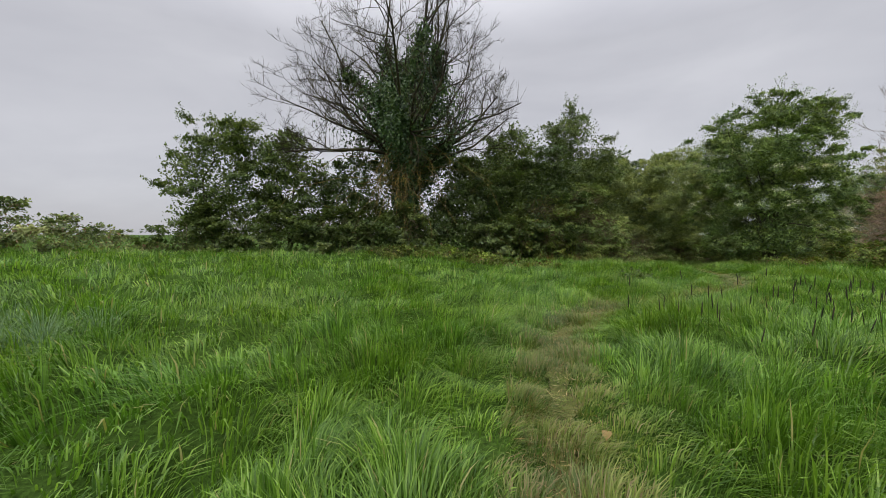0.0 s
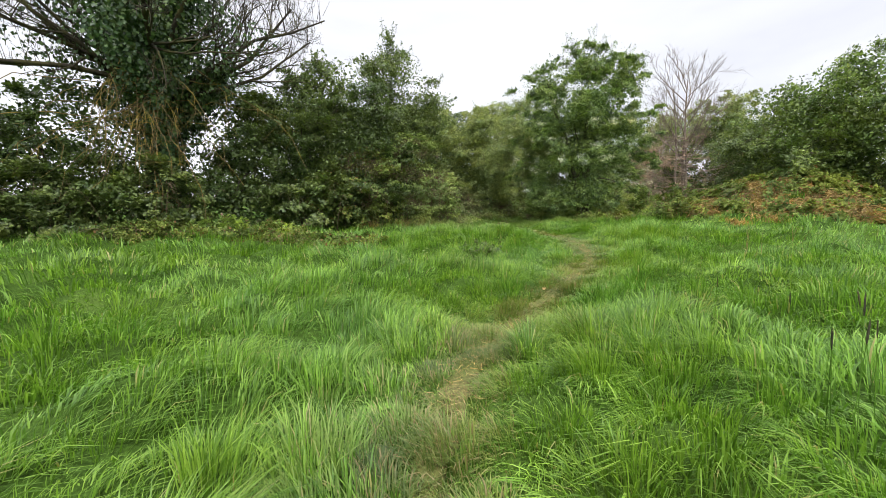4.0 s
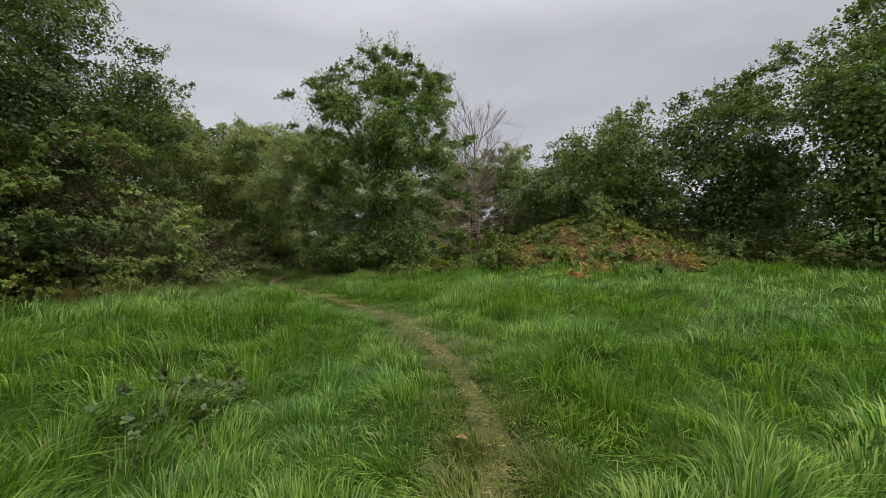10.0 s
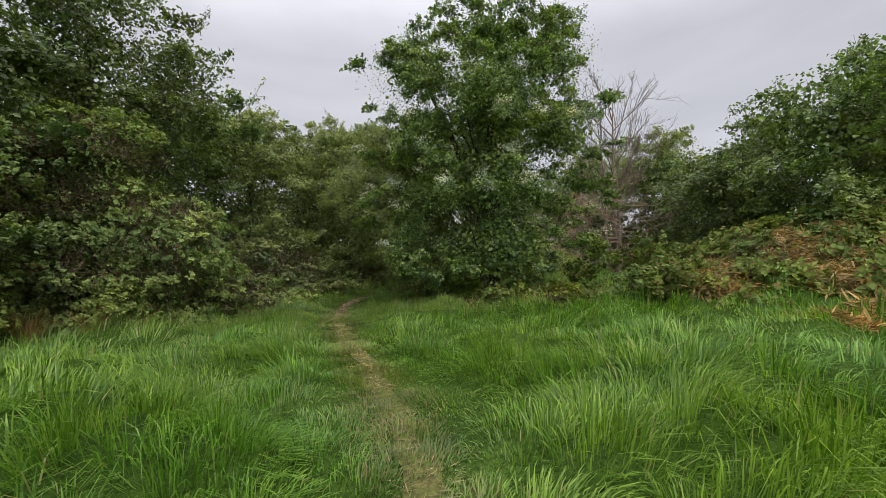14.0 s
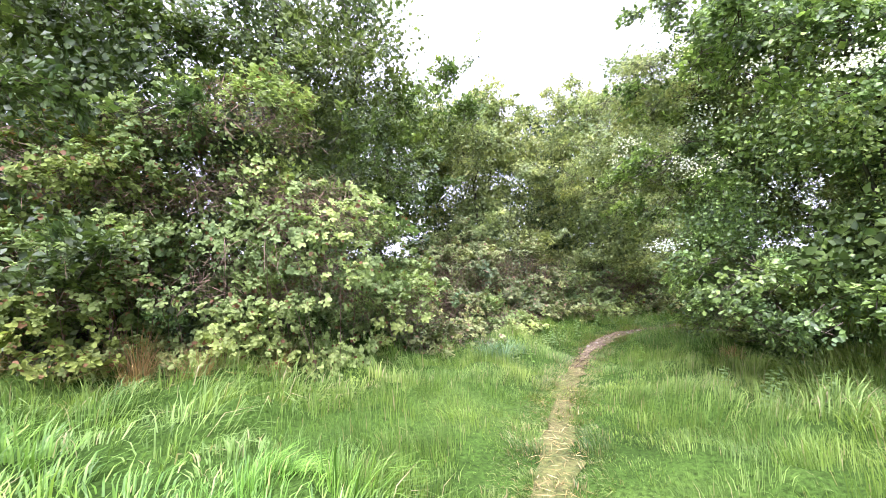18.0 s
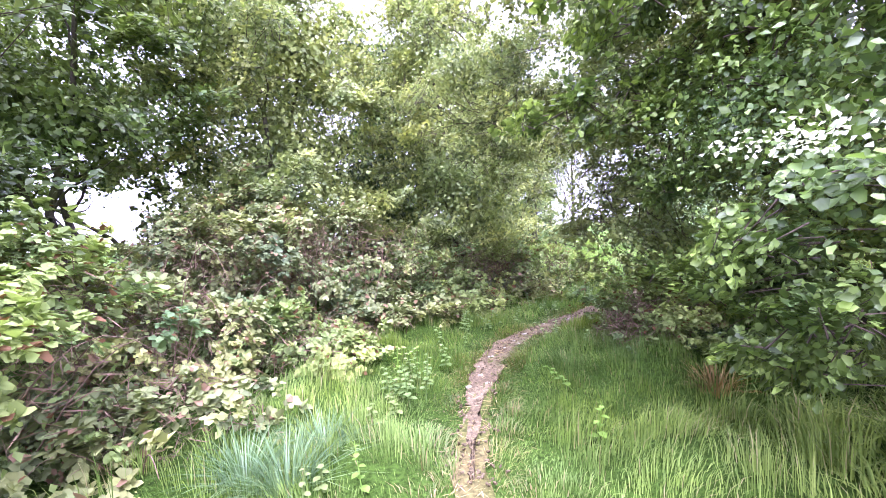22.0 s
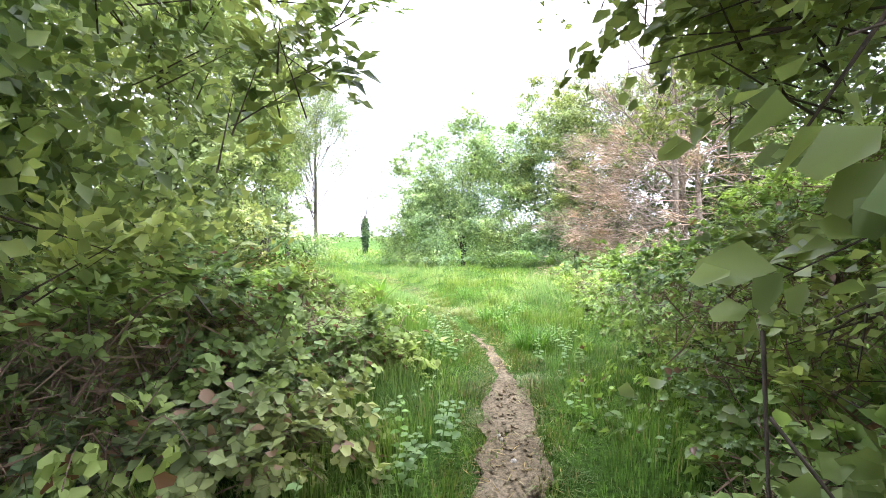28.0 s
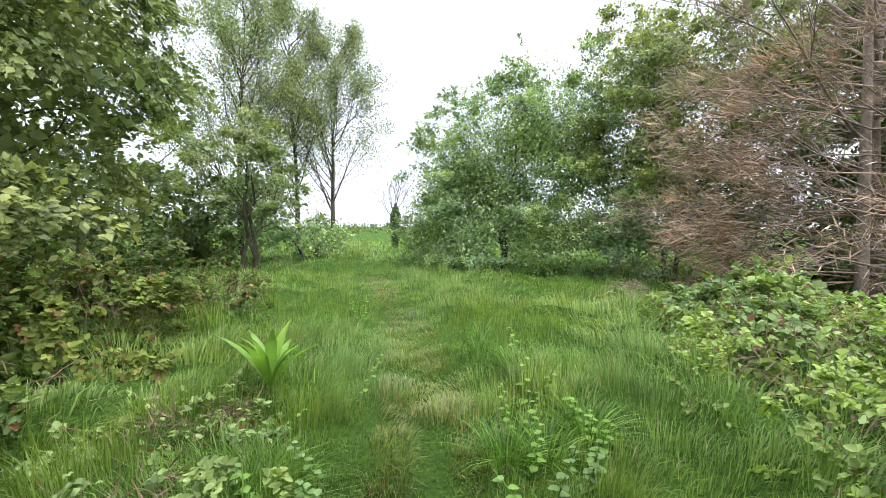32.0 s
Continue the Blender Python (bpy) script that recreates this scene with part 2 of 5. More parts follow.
M_STONE = ground_material("pebble", [(0.3, (0.28, 0.25, 0.21)), (0.7, (0.45, 0.42, 0.36))], 4.0, 30.0, 0.005)


# ---- mesh helpers ----
def unit(a):
    return a / np.maximum(np.linalg.norm(a, axis=-1, keepdims=True), 1e-9)


def mesh_of(name, verts, tris, material):
    me = bpy.data.meshes.new(name)
    verts, tris = np.asarray(verts, np.float32), np.asarray(tris, np.int32)
    me.vertices.add(len(verts))
    me.vertices.foreach_set("co", verts.ravel())
    me.loops.add(tris.size)
    me.loops.foreach_set("vertex_index", tris.ravel())
    me.polygons.add(len(tris))
    me.polygons.foreach_set("loop_start", np.arange(0, tris.size, 3, dtype=np.int32))
    me.update(calc_edges=True)
    me.materials.append(material)
    return me


def joined(pieces):
    """Several (verts, tris) as one."""
    vs, ts, n = [], [], 0
    for v, t in pieces:
        vs.append(v)
        ts.append(np.asarray(t) + n)
        n += len(v)
    return np.concatenate(vs), np.concatenate(ts)


def thing(name, x, y, label, category, group="", z=None):
    ob = new(name)
    ob.location = (x, y, height(x, y) if z is None else z)
    ob.empty_display_size = 0.3
    return tagged(ob, label, category, group)


def part(name, shape, material, parent, label="", kind=""):
    """One mesh object under a thing or a part; its shape is given relative to the thing's base."""
    ob = new(name, mesh_of(name, shape[0], shape[1], material))
    ob.parent = parent
    return tagged(ob, label, kind=kind)


def leaf_shapes(pos, axis, up, length, width, full=False):
    """Folded leaves at pos, along axis, facing up: two triangles each, three with a blunt end, or four with rounder edges."""
    axis = unit(axis)
    side = unit(np.cross(axis, up))
    nor = np.cross(side, axis)
    L, W = length[:, None], width[:, None]
    n = len(pos)
    if full == "blunt":
        a, b = pos + axis * L * 0.42 + nor * W * 0.2, pos + axis * L - nor * L * 0.1
        rows = [pos, a + side * W * 0.52, b + side * W * 0.24, b - side * W * 0.24, a - side * W * 0.52]
        faces = [(0, 1, 2), (0, 2, 3), (0, 3, 4)]
    elif full:
        a, b = pos + axis * L * 0.28, pos + axis * L * 0.66
        lift = nor * W * 0.22
        rows = [pos, a + side * W * 0.46 + lift, b + side * W * 0.37 + lift * 0.5, pos + axis * L - nor * L * 0.14,
                b - side * W * 0.37 + lift * 0.5, a - side * W * 0.46 + lift]
        faces = [(0, 1, 2), (0, 2, 3), (0, 3, 4), (0, 4, 5)]
    else:
        a = pos + axis * L * 0.45 + nor * W * 0.2
        rows = [pos, a + side * W * 0.5, pos + axis * L, a - side * W * 0.5]
        faces = [(0, 1, 2), (0, 2, 3)]
    k = len(rows)
    v = np.stack(rows, 1).reshape(-1, 3)
    t = (np.arange(n)[:, None, None] * k + np.array(faces)[None]).reshape(-1, 3)
    return v, t


def three_leaflets(pos, axis, up, length, width, full=False):
    """Bramble leaves: a broad end leaflet and two side leaflets on a short stalk."""
    axis = unit(axis)
    side = unit(np.cross(axis, up))
    stem = pos + axis * (length * 0.35)[:, None]
    ways = (axis, axis * 0.35 + side, axis * 0.35 - side)
    sizes = (1.12, 0.9, 0.9)
    return joined([leaf_shapes(stem, w, up, length * k, width * k, full) for w, k in zip(ways, sizes)])


def thin_sticks(p0, p1, r0, r1):
    """Many straight tapered three-sided sticks."""
    d = unit(p1 - p0)
    a = unit(np.cross(d, np.array([0.31, 0.52, 0.79])))
    b = np.cross(d, a)
    ring = []
    for p, r in ((p0, r0), (p1, r1)):
        for k in range(3):
            w = 2 * math.pi * k / 3
            ring.append(p + (a * math.cos(w) + b * math.sin(w)) * np.asarray(r).reshape(-1, 1))
    v = np.stack(ring, 1).reshape(-1, 3)
    f = np.array([(0, 1, 4), (0, 4, 3), (1, 2, 5), (1, 5, 4), (2, 0, 3), (2, 3, 5)])
    t = (np.arange(len(p0))[:, None, None] * 6 + f[None]).reshape(-1, 3)
    return v, t


def tube(points, radii, sides=7):
    """A round branch along points."""
    p, r = np.asarray(points, float), np.asarray(radii, float)
    d = unit(np.gradient(p, axis=0))
    a = unit(np.cross(d, np.array([0.21, 0.47, 0.33])))
    b = np.cross(d, a)
    w = np.linspace(0, 2 * math.pi, sides, endpoint=False)
    v = (p[:, None] + (a[:, None] * np.cos(w)[None, :, None] + b[:, None] * np.sin(w)[None, :, None]) * r[:, None, None]).reshape(-1, 3)
    t = []
    for i in range(len(p) - 1):
        for k in range(sides):
            k2 = (k + 1) % sides
            q = (i * sides + k, i * sides + k2, (i + 1) * sides + k2, (i + 1) * sides + k)
            t += [(q[0], q[1], q[2]), (q[0], q[2], q[3])]
    return v, np.array(t)


def branch(rng, p, d, length, radius, bend=0.25, rise=0.0, steps=5):
    """A wandering branch: its points and radii."""
    pts, rad = [np.array(p, float)], [radius]
    d = unit(np.array(d, float))
    for i in range(steps):
        d = unit(d + rng.normal(0, bend, 3) / steps ** 0.5 + np.array([0, 0, rise]) / steps)
        pts.append(pts[-1] + d * length / steps)
        rad.append(radius * (1 - 0.75 * (i + 1) / steps))
    return np.array(pts), np.array(rad), d


def grow(rng, p, d, length, radius, depth, spread=0.6, rise=0.3, kids=5, shrink=0.62, bend=0.3, out=None, droop=0.0, thin=0.004):
    """A limb with its side branches, as tubes."""
    out = [] if out is None else out
    steps = 5 if depth > 0 else 3
    pts, rad, _ = branch(rng, p, d, length, radius, bend, rise, steps)
    out.append(tube(pts, rad, 6 if radius > 0.05 else (4 if radius > 0.012 else 3)))
    if depth > 0:
        for _ in range(kids):
            u = rng.uniform(0.25, 1.0)
            i = min(int(u * steps), steps - 1)
            f = u * steps - i
            q = pts[i] * (1 - f) + pts[i + 1] * f
            along = unit(pts[i + 1] - pts[i])
            nd = unit(along + rng.normal(0, spread, 3) + np.array([0, 0, rise * 0.6 - droop]))
            grow(rng, q, nd, length * shrink * rng.uniform(0.7, 1.2) * (1.15 - 0.4 * u), max(radius * (1 - 0.75 * u) * 0.6, thin),
                 depth - 1, spread, rise, kids, shrink, bend, out, droop, thin)
    return out


def crown(rng, lobes, sprays, per, leaf=0.07, reach=0.8, droop=0.25, width=0.2, fill=0.08, full=False, clump=10, low=-0.8, core=330,
          core_size=0.5, ratio=0.62, upright=0.15, ragged=0.18, boughs=0, bough=0.31, even=0.36, deep=150, deep_size=0.21, three=False, solid=0.86):
    """Leaves and twigs of a crown made of round lobes (x, y, z, rx, ry, rz). The lobes' surfaces carry flat boughs, each a small dome of
    leafy sprays with dark hollows between, over a mass of inner leaves. Returns leaf shape, twig shape and the spray tips."""
    big = np.array(lobes, float)

    def surface(of):
        return (of[:, 3] * of[:, 4] * of[:, 5]) ** (2 / 3)

    def shell(of, n, lo, hi, lowest):
        share = surface(of)
        i = rng.choice(len(of), n, p=share / share.sum())
        d = unit(rng.normal(0, 1, (n, 3)))
        d[:, 2] = np.where(d[:, 2] < lowest, -d[:, 2], d[:, 2])
        lump = 1 + ragged * (np.sin(d[:, 0] * 5.1 + i * 1.7) * np.cos(d[:, 1] * 4.3 + i) + 0.6 * np.sin(d[:, 2] * 7 + d[:, 0] * 6 + i * 2.3))
        return i, d, of[i, :3] + d * of[i, 3:] * (rng.uniform(lo, hi, n) * lump)[:, None]

    def outer(points, limit):
        inside = np.zeros(len(points))
        for lb in big:
            inside += (((points - lb[:3]) / lb[3:]) ** 2).sum(1) < limit
        return inside < 1

    small = big
    if boughs:
        bi, bd, bp = shell(big, boughs * 2, 0.84, 1.03, low)
        keep = outer(bp, 0.5)
        bi, bd, bp = bi[keep][:boughs], bd[keep][:boughs], bp[keep][:boughs]
        r = big[bi, 3:].mean(1) * bough * rng.uniform(0.65, 1.3, len(bp))
        small = np.column_stack([bp, r * 1.2, r * 1.2, r * 0.62])
    ci, cd, cp = shell(small, max(4, sprays // clump), 0.86, 1.04, -0.25 if boughs else low)
    if boughs:
        _, ed, ep = shell(big, int(len(cp) * even / (1 - even)), 0.84, 0.98, low)
        cd, cp = np.concatenate([cd, ed]), np.concatenate([cp, ep])
    keep = outer(cp, 0.55)
    cd, cp = cd[keep], cp[keep]
    pick = rng.integers(0, len(cp), sprays)
    d = unit(cd[pick] + rng.normal(0, 0.45, (sprays, 3)) + np.array([0, 0, upright]))
    size = reach * rng.uniform(0.55, 1.25, sprays)
    tip = cp[pick] + rng.normal(0, reach * (0.3 if boughs else 0.46), (sprays, 3)) * np.array([1, 1, 0.38]) + d * (size * 0.3)[:, None]
    root = tip - d * size[:, None]
    # leaves along each spray
    nodes = max(4, per // 6)
    which = rng.integers(0, nodes, (sprays, per))
    u = np.take_along_axis(rng.uniform(0.05, 1.0, (sprays, nodes)) ** 0.8, which, 1)
    side = unit(np.cross(d, np.array([0, 0, 1.0]))[:, None] + rng.normal(0, 0.35, (sprays, 1, 3)))
    off = np.take_along_axis(rng.normal(0, 1, (sprays, nodes)), which, 1) * width * (1.1 - 0.7 * u)
    pos = root[:, None] + d[:, None] * (size[:, None] * u)[..., None] + side * off[..., None]
    pos = pos + rng.normal(0, leaf * 0.42, pos.shape)
    pos[..., 2] -= droop * size[:, None] * u ** 2 + np.abs(off) * droop * 0.5
    axis = d[:, None] * 0.7 + side * np.sign(off)[..., None] * 0.9 + rng.normal(0, 0.45, pos.shape)
    axis[..., 2] -= 0.25
    up = np.array([0, 0, 0.62]) + d[:, None] * 0.85 + rng.normal(0, 0.26, pos.shape)
    n = sprays * per
    length = leaf * rng.uniform(0.6, 1.35, n)
    shapes = [(three_leaflets if three else leaf_shapes)(pos.reshape(-1, 3), axis.reshape(-1, 3), up.reshape(-1, 3), length, length * ratio, full)]
    nf = int(n * fill)
    if nf:
        _, fd, fp = shell(big, nf, 0.5, 0.9, low)
        fl = leaf * rng.uniform(0.9, 1.4, nf)
        shapes.append(leaf_shapes(fp, rng.normal(0, 1, (nf, 3)), fd + rng.normal(0, 0.5, (nf, 3)), fl, fl * 0.75))
    if core:
        nc = int(core * surface(big).sum())
        _, fd, fp = shell(big, nc, 0.36, solid, low)
        fl = rng.uniform(0.22, 0.42, nc) * core_size
        shapes.append(leaf_shapes(fp, rng.normal(0, 1, (nc, 3)), fd + rng.normal(0, 0.6, (nc, 3)), fl, fl * 0.7))
    if deep:
        nd = int(deep * surface(big).sum())
        di, fd, fp = shell(big, nd, 0.12, 0.56, low)
        fl = np.minimum(big[di, 3:].mean(1) * 0.075, deep_size) * rng.uniform(0.7, 1.25, nd)
        shapes.append(leaf_shapes(fp, rng.normal(0, 1, (nd, 3)), fd + rng.normal(0, 0.6, (nd, 3)), fl, fl * 0.7))
    base = root - d * (size * 0.5)[:, None]
    end = tip.copy()
    end[:, 2] -= droop * size
    twigs = thin_sticks(root * 0.7 + base * 0.3, end * 0.75 + root * 0.25, np.full(sprays, 0.006), np.full(sprays, 0.002))
    return joined(shapes), twigs, end


def clip_low(shape, low, size):
    """Drop leaves (of size vertices each) that would lie under the ground."""
    v, t = shape
    return v, t[(v[t][:, :, 2].min(1) > low)]


# ---- the lie of the land ----
def height(x, y):
    x, y = np.asarray(x, float), np.asarray(y, float)
    s = np.clip((y - 17.5) / 6.0, 0, 1)
    z = 0.2 * np.exp(-((x - 1.7) ** 2 + (y - 5.5) ** 2) / 16) - 0.42 * s * s * (3 - 2 * s) * (1 / (1 + np.exp(np.clip(-(x - 9.0) * 1.2, -50, 50))))
    z = z + 0.45 / (1 + np.exp(np.clip((x + 1.0) * 0.5 - (y - 17) * 0.25, -50, 50))) * np.exp(-((y - 20) / 22.0) ** 2)
    z = z + 1.4 * np.exp(-((x - 22.9) / 3.2) ** 2 - ((y - 15.2) / 3.5) ** 2)
    z = z + 0.04 * np.sin(x * 0.9 + 1.0) * np.sin(y * 0.8 + 0.4)
    return z if z.ndim else float(z)


def mounds(x, y, d):
    """Old tussocks under the turf: soft mounds that fade out towards the path."""
    a = np.sin(x * 2.3 + 1.2 * np.sin(y * 1.7)) * np.sin(y * 2.6 + 0.9 * np.sin(x * 1.9 + 1.0))
    c = np.sin(x * 5.2 + 1.5 * np.sin(y * 3.1)) * np.sin(y * 4.7 - 1.1 * np.sin(x * 3.7))
    return np.clip(0.07 + 0.16 * a + 0.07 * c, 0, 0.27) * np.clip((np.asarray(d).reshape(np.shape(x)) - 0.3) / 0.9, 0, 1)


TRACK = np.array([(-0.6, -3.0), (0.35, 0.6), (0.85, 2.9), (1.45, 5.1), (2.5, 6.9), (4.1, 8.4), (6.2, 9.9), (8.0, 11.3), (9.6, 13.5),
                  (10.6, 16.2), (11.2, 18.6), (12.2, 21.6), (13.35, 24.0), (14.6, 25.5), (16.2, 26.35), (18.3, 27.15), (20.0, 27.95),
                  (21.6, 29.2), (23.0, 30.5), (25.2, 32.9), (29.0, 38.0)])


def smooth_track(steps=14):
    out = []
    p = np.vstack([2 * TRACK[0] - TRACK[1], TRACK, 2 * TRACK[-1] - TRACK[-2]])
    for i in range(1, len(p) - 2):
        for u in np.linspace(0, 1, steps, endpoint=False):
            a, b, c, d = p[i - 1], p[i], p[i + 1], p[i + 2]
            out.append(0.5 * (2 * b + (c - a) * u + (2 * a - 5 * b + 4 * c - d) * u * u + (3 * b - a - 3 * c + d) * u ** 3))
    return np.array(out)


LINE = smooth_track()


def off_track(x, y):
    """Distance to the middle of the path, and how far along it is (0 to 1)."""
    pts = np.stack([np.ravel(x), np.ravel(y)], 1)
    best, at = np.full(len(pts), 1e9), np.zeros(len(pts))
    for i, q in enumerate(LINE):
        dd = ((pts - q) ** 2).sum(1)
        hit = dd < best
        best[hit], at[hit] = dd[hit], i / (len(LINE) - 1)
    return np.sqrt(best), at


def axis_steps(lo, hi, step, far):
    inner = np.arange(lo, hi + 1e-6, step)
    grow_out = np.cumsum(step * 1.22 ** np.arange(1, 40))
    grow_out = grow_out[grow_out < far]
    return np.concatenate([(lo - grow_out)[::-1], inner, hi + grow_out])


def make_ground():
    xs, ys = axis_steps(-10, 30, 0.22, 1500), axis_steps(-6, 36, 0.22, 1500)
    X, Y = np.meshgrid(xs, ys)
    Z = height(X, Y)
    d, _ = off_track(X, Y)
    Z = Z + mounds(X, Y, d) * (np.abs(X - 6) < 26) * (np.abs(Y - 20) < 32)
    Z = Z - 0.03 * np.exp(-(d.reshape(Z.shape) / 0.3) ** 2)
    nx, ny = len(xs), len(ys)
    v = np.stack([X, Y, Z], -1).reshape(-1, 3)
    i = (np.arange(ny - 1)[:, None] * nx + np.arange(nx - 1)[None]).ravel()
    t = np.concatenate([np.stack([i, i + 1, i + nx + 1], 1), np.stack([i, i + nx + 1, i + nx], 1)])
    g = new("ground", mesh_of("ground", v, t, M_SOIL))
    g.data.polygons.foreach_set("use_smooth", np.ones(len(t), bool))
    tagged(g, "gently uneven meadow soil under long grass", "ground", kind="structure")


make_ground()


def make_path(name, lo, hi, half, half_end, material, label, lift=0.012):
    rng = np.random.default_rng(5)
    q = LINE[lo:hi]
    d = unit(np.gradient(q, axis=0))
    side = np.stack([d[:, 1], -d[:, 0]], 1)
    rows = []
    cols = np.linspace(-1, 1, 7)
    wob = np.convolve(rng.normal(0, 1, len(q) + 8), np.ones(5) / 5, "same")[4:-4] * 0.16 + 1
    half = np.linspace(half, half_end, len(q))
    wob = wob * np.clip(np.minimum(np.arange(len(q)), np.arange(len(q))[::-1]) / 14.0, 0.05, 1)
    for c in cols:
        p = q + side * (c * half * wob + (rng.normal(0, 0.035, len(q)) if abs(c) == 1 else 0))[:, None]
        z = height(p[:, 0], p[:, 1]) + lift - 0.02 * (abs(c) == 1) + rng.normal(0, 0.006, len(q)) - 0.012 * (1 - c * c)
        rows.append(np.column_stack([p, z]))
    v = np.stack(rows, 1).reshape(-1, 3)
    i = (np.arange(len(q) - 1)[:, None] * 7 + np.arange(6)[None]).ravel()
    t = np.concatenate([np.stack([i, i + 1, i + 8], 1), np.stack([i, i + 8, i + 7], 1)])
    ob = new(name, mesh_of(name, v, t, material))
    tagged(ob, label, "path", kind="structure")


split = 11 * 14 + 18
make_path("path_meadow", 6, split + 22, 0.115, 0.12, M_TRODDEN, "narrow trodden path of flattened pale grass and soil")
make_path("path_earth", split - 10, 16 * 14 + 2, 0.15, 0.26, M_EARTH, "narrow bare earth footpath through brambles", 0.022)
make_path("path_clearing", 16 * 14 - 8, 16 * 14 + 12, 0.15, 0.08, M_EARTH, "faint trodden path through the clearing's grass", 0.0)


# ---- plants ----
def leafy(name, x, y, label, category, group, lobes, leaf_mat, seed, sprays=300, per=50, stems=3, stem_r=0.07, bark=None, leaf_label="",
          blossom=0, shoots=0, **kw):
    """A bush or tree: stems, limbs, twigs and a crown of leaves. Lobes are given relative to its base."""
    rng = np.random.default_rng(seed)
    bark = bark or M_BARK
    ob = thing(name, x, y, label, category, group)
    kw.setdefault("boughs", 20 * len(lobes))
    leaves, twigs, tips = crown(rng, lobes, sprays, per, **kw)
    if shoots:
        # loose leafy shoots that stand out of the top of the crown
        high = tips[np.argsort(tips[:, 2] + rng.normal(0, 0.9, len(tips)))[-max(shoots * 3, 12):]]
        root = high[rng.integers(0, len(high), shoots)] - np.array([0, 0, 0.2])
        way = unit(root * np.array([0.25, 0.25, 0]) + rng.normal(0, 0.35, (shoots, 3)) + np.array([0, 0, 1.0]))
        ln = rng.uniform(0.4, 1.1, shoots)
        mid, end = root + way * (ln * 0.6)[:, None], root + way * ln[:, None] + np.array([0, 0, -0.12]) + rng.normal(0, 0.1, (shoots, 3))
        twigs = joined([twigs, thin_sticks(root, mid, np.full(shoots, 0.008), np.full(shoots, 0.005)), thin_sticks(mid, end, np.full(shoots, 0.005), np.full(shoots, 0.002))])
        u = rng.uniform(0.0, 1.0, (shoots, 44))[..., None]
        pos = (root[:, None] * (1 - u) + end[:, None] * u + rng.normal(0, 0.05, (shoots, 44, 3)) * (1.5 - u)).reshape(-1, 3)
        s = max(kw.get("leaf", 0.07), 0.075) * rng.uniform(0.55, 1.0, len(pos))
        leaves = joined([leaves, leaf_shapes(pos, rng.normal(0, 1, pos.shape), rng.normal(0, 0.6, pos.shape) + np.array([0, 0, 1.0]), s, s * 0.6)])
    leaves = clip_low(leaves, -0.1, 4)
    part("crown", leaves, leaf_mat, ob, leaf_label, "stuff")
    part("twig", clip_low(twigs, -0.1, 6), M_TWIG, ob, "", "stuff")
    lob = np.array(lobes, float)
    for k in range(stems):
        c = lob[k % len(lob)]
        foot = np.array([rng.normal(0, 0.18), rng.normal(0, 0.18), -0.1]) if stems > 1 else np.array([0, 0, -0.1])
        goal = c[:3] + np.array([rng.normal(0, 0.2), rng.normal(0, 0.2), c[5] * 0.3])
        n = np.linspace(0, 1, 7)[:, None]
        pts = foot + (goal - foot) * n ** 1.7 + np.concatenate([[np.zeros(3)], rng.normal(0, 0.1, (6, 3))])
        pts[:, 2] = foot[2] + (goal[2] - foot[2]) * n[:, 0]
        stem = part("trunk" if stems == 1 else "stem", tube(pts, stem_r * (1.15 - 0.85 * n[:, 0])), bark, ob)
        for j in range(3):
            i = 2 + j
            way = unit(np.array([rng.normal(), rng.normal(), 0.5]))
            lp, lr, _ = branch(rng, pts[i], way, min(c[3], c[4]) * 0.75, stem_r * 0.4, 0.6, 0.4, 7)
            part("limb", tube(lp, lr, 5), bark, stem)
    if blossom:
        band = tips[(tips[:, 2] > 1.6) & (tips[:, 2] < 6.2)]
        far_out = np.hypot(band[:, 0], band[:, 1])
        band = band[(far_out > np.interp(band[:, 2], [1.6, 4.0, 6.2], [2.3, 2.5, 1.9])) & (band[:, 0] < 1.2)]
        pick = []
        for _ in range(blossom // 2):
            way = rng.normal(-2.6, 1.1)
            goal = np.array([math.cos(way) * 3.0, math.sin(way) * 3.0, rng.uniform(1.7, 5.4)])
            near_goal = np.argsort(((band - goal) ** 2).sum(1))
            pick.append(band[near_goal[:2]])
        pick = np.concatenate(pick)
        blossom = len(pick)
        n = blossom * 16
        away = unit(pick * np.array([1, 1, 0.3]))
        pos = np.repeat(pick + away * 0.25 + np.array([0, 0, 0.12]), 16, 0) + rng.normal(0, 1, (n, 3)) * np.array([0.09, 0.09, 0.04])
        s = rng.uniform(0.02, 0.031, n)
        part("blossom", leaf_shapes(pos, rng.normal(0, 1, (n, 3)), np.array([0, 0, 1.0]) + rng.normal(0, 0.6, (n, 3)), s, s), M_BLOSSOM, ob,
             "small white blossom in clusters", "stuff")
    return ob


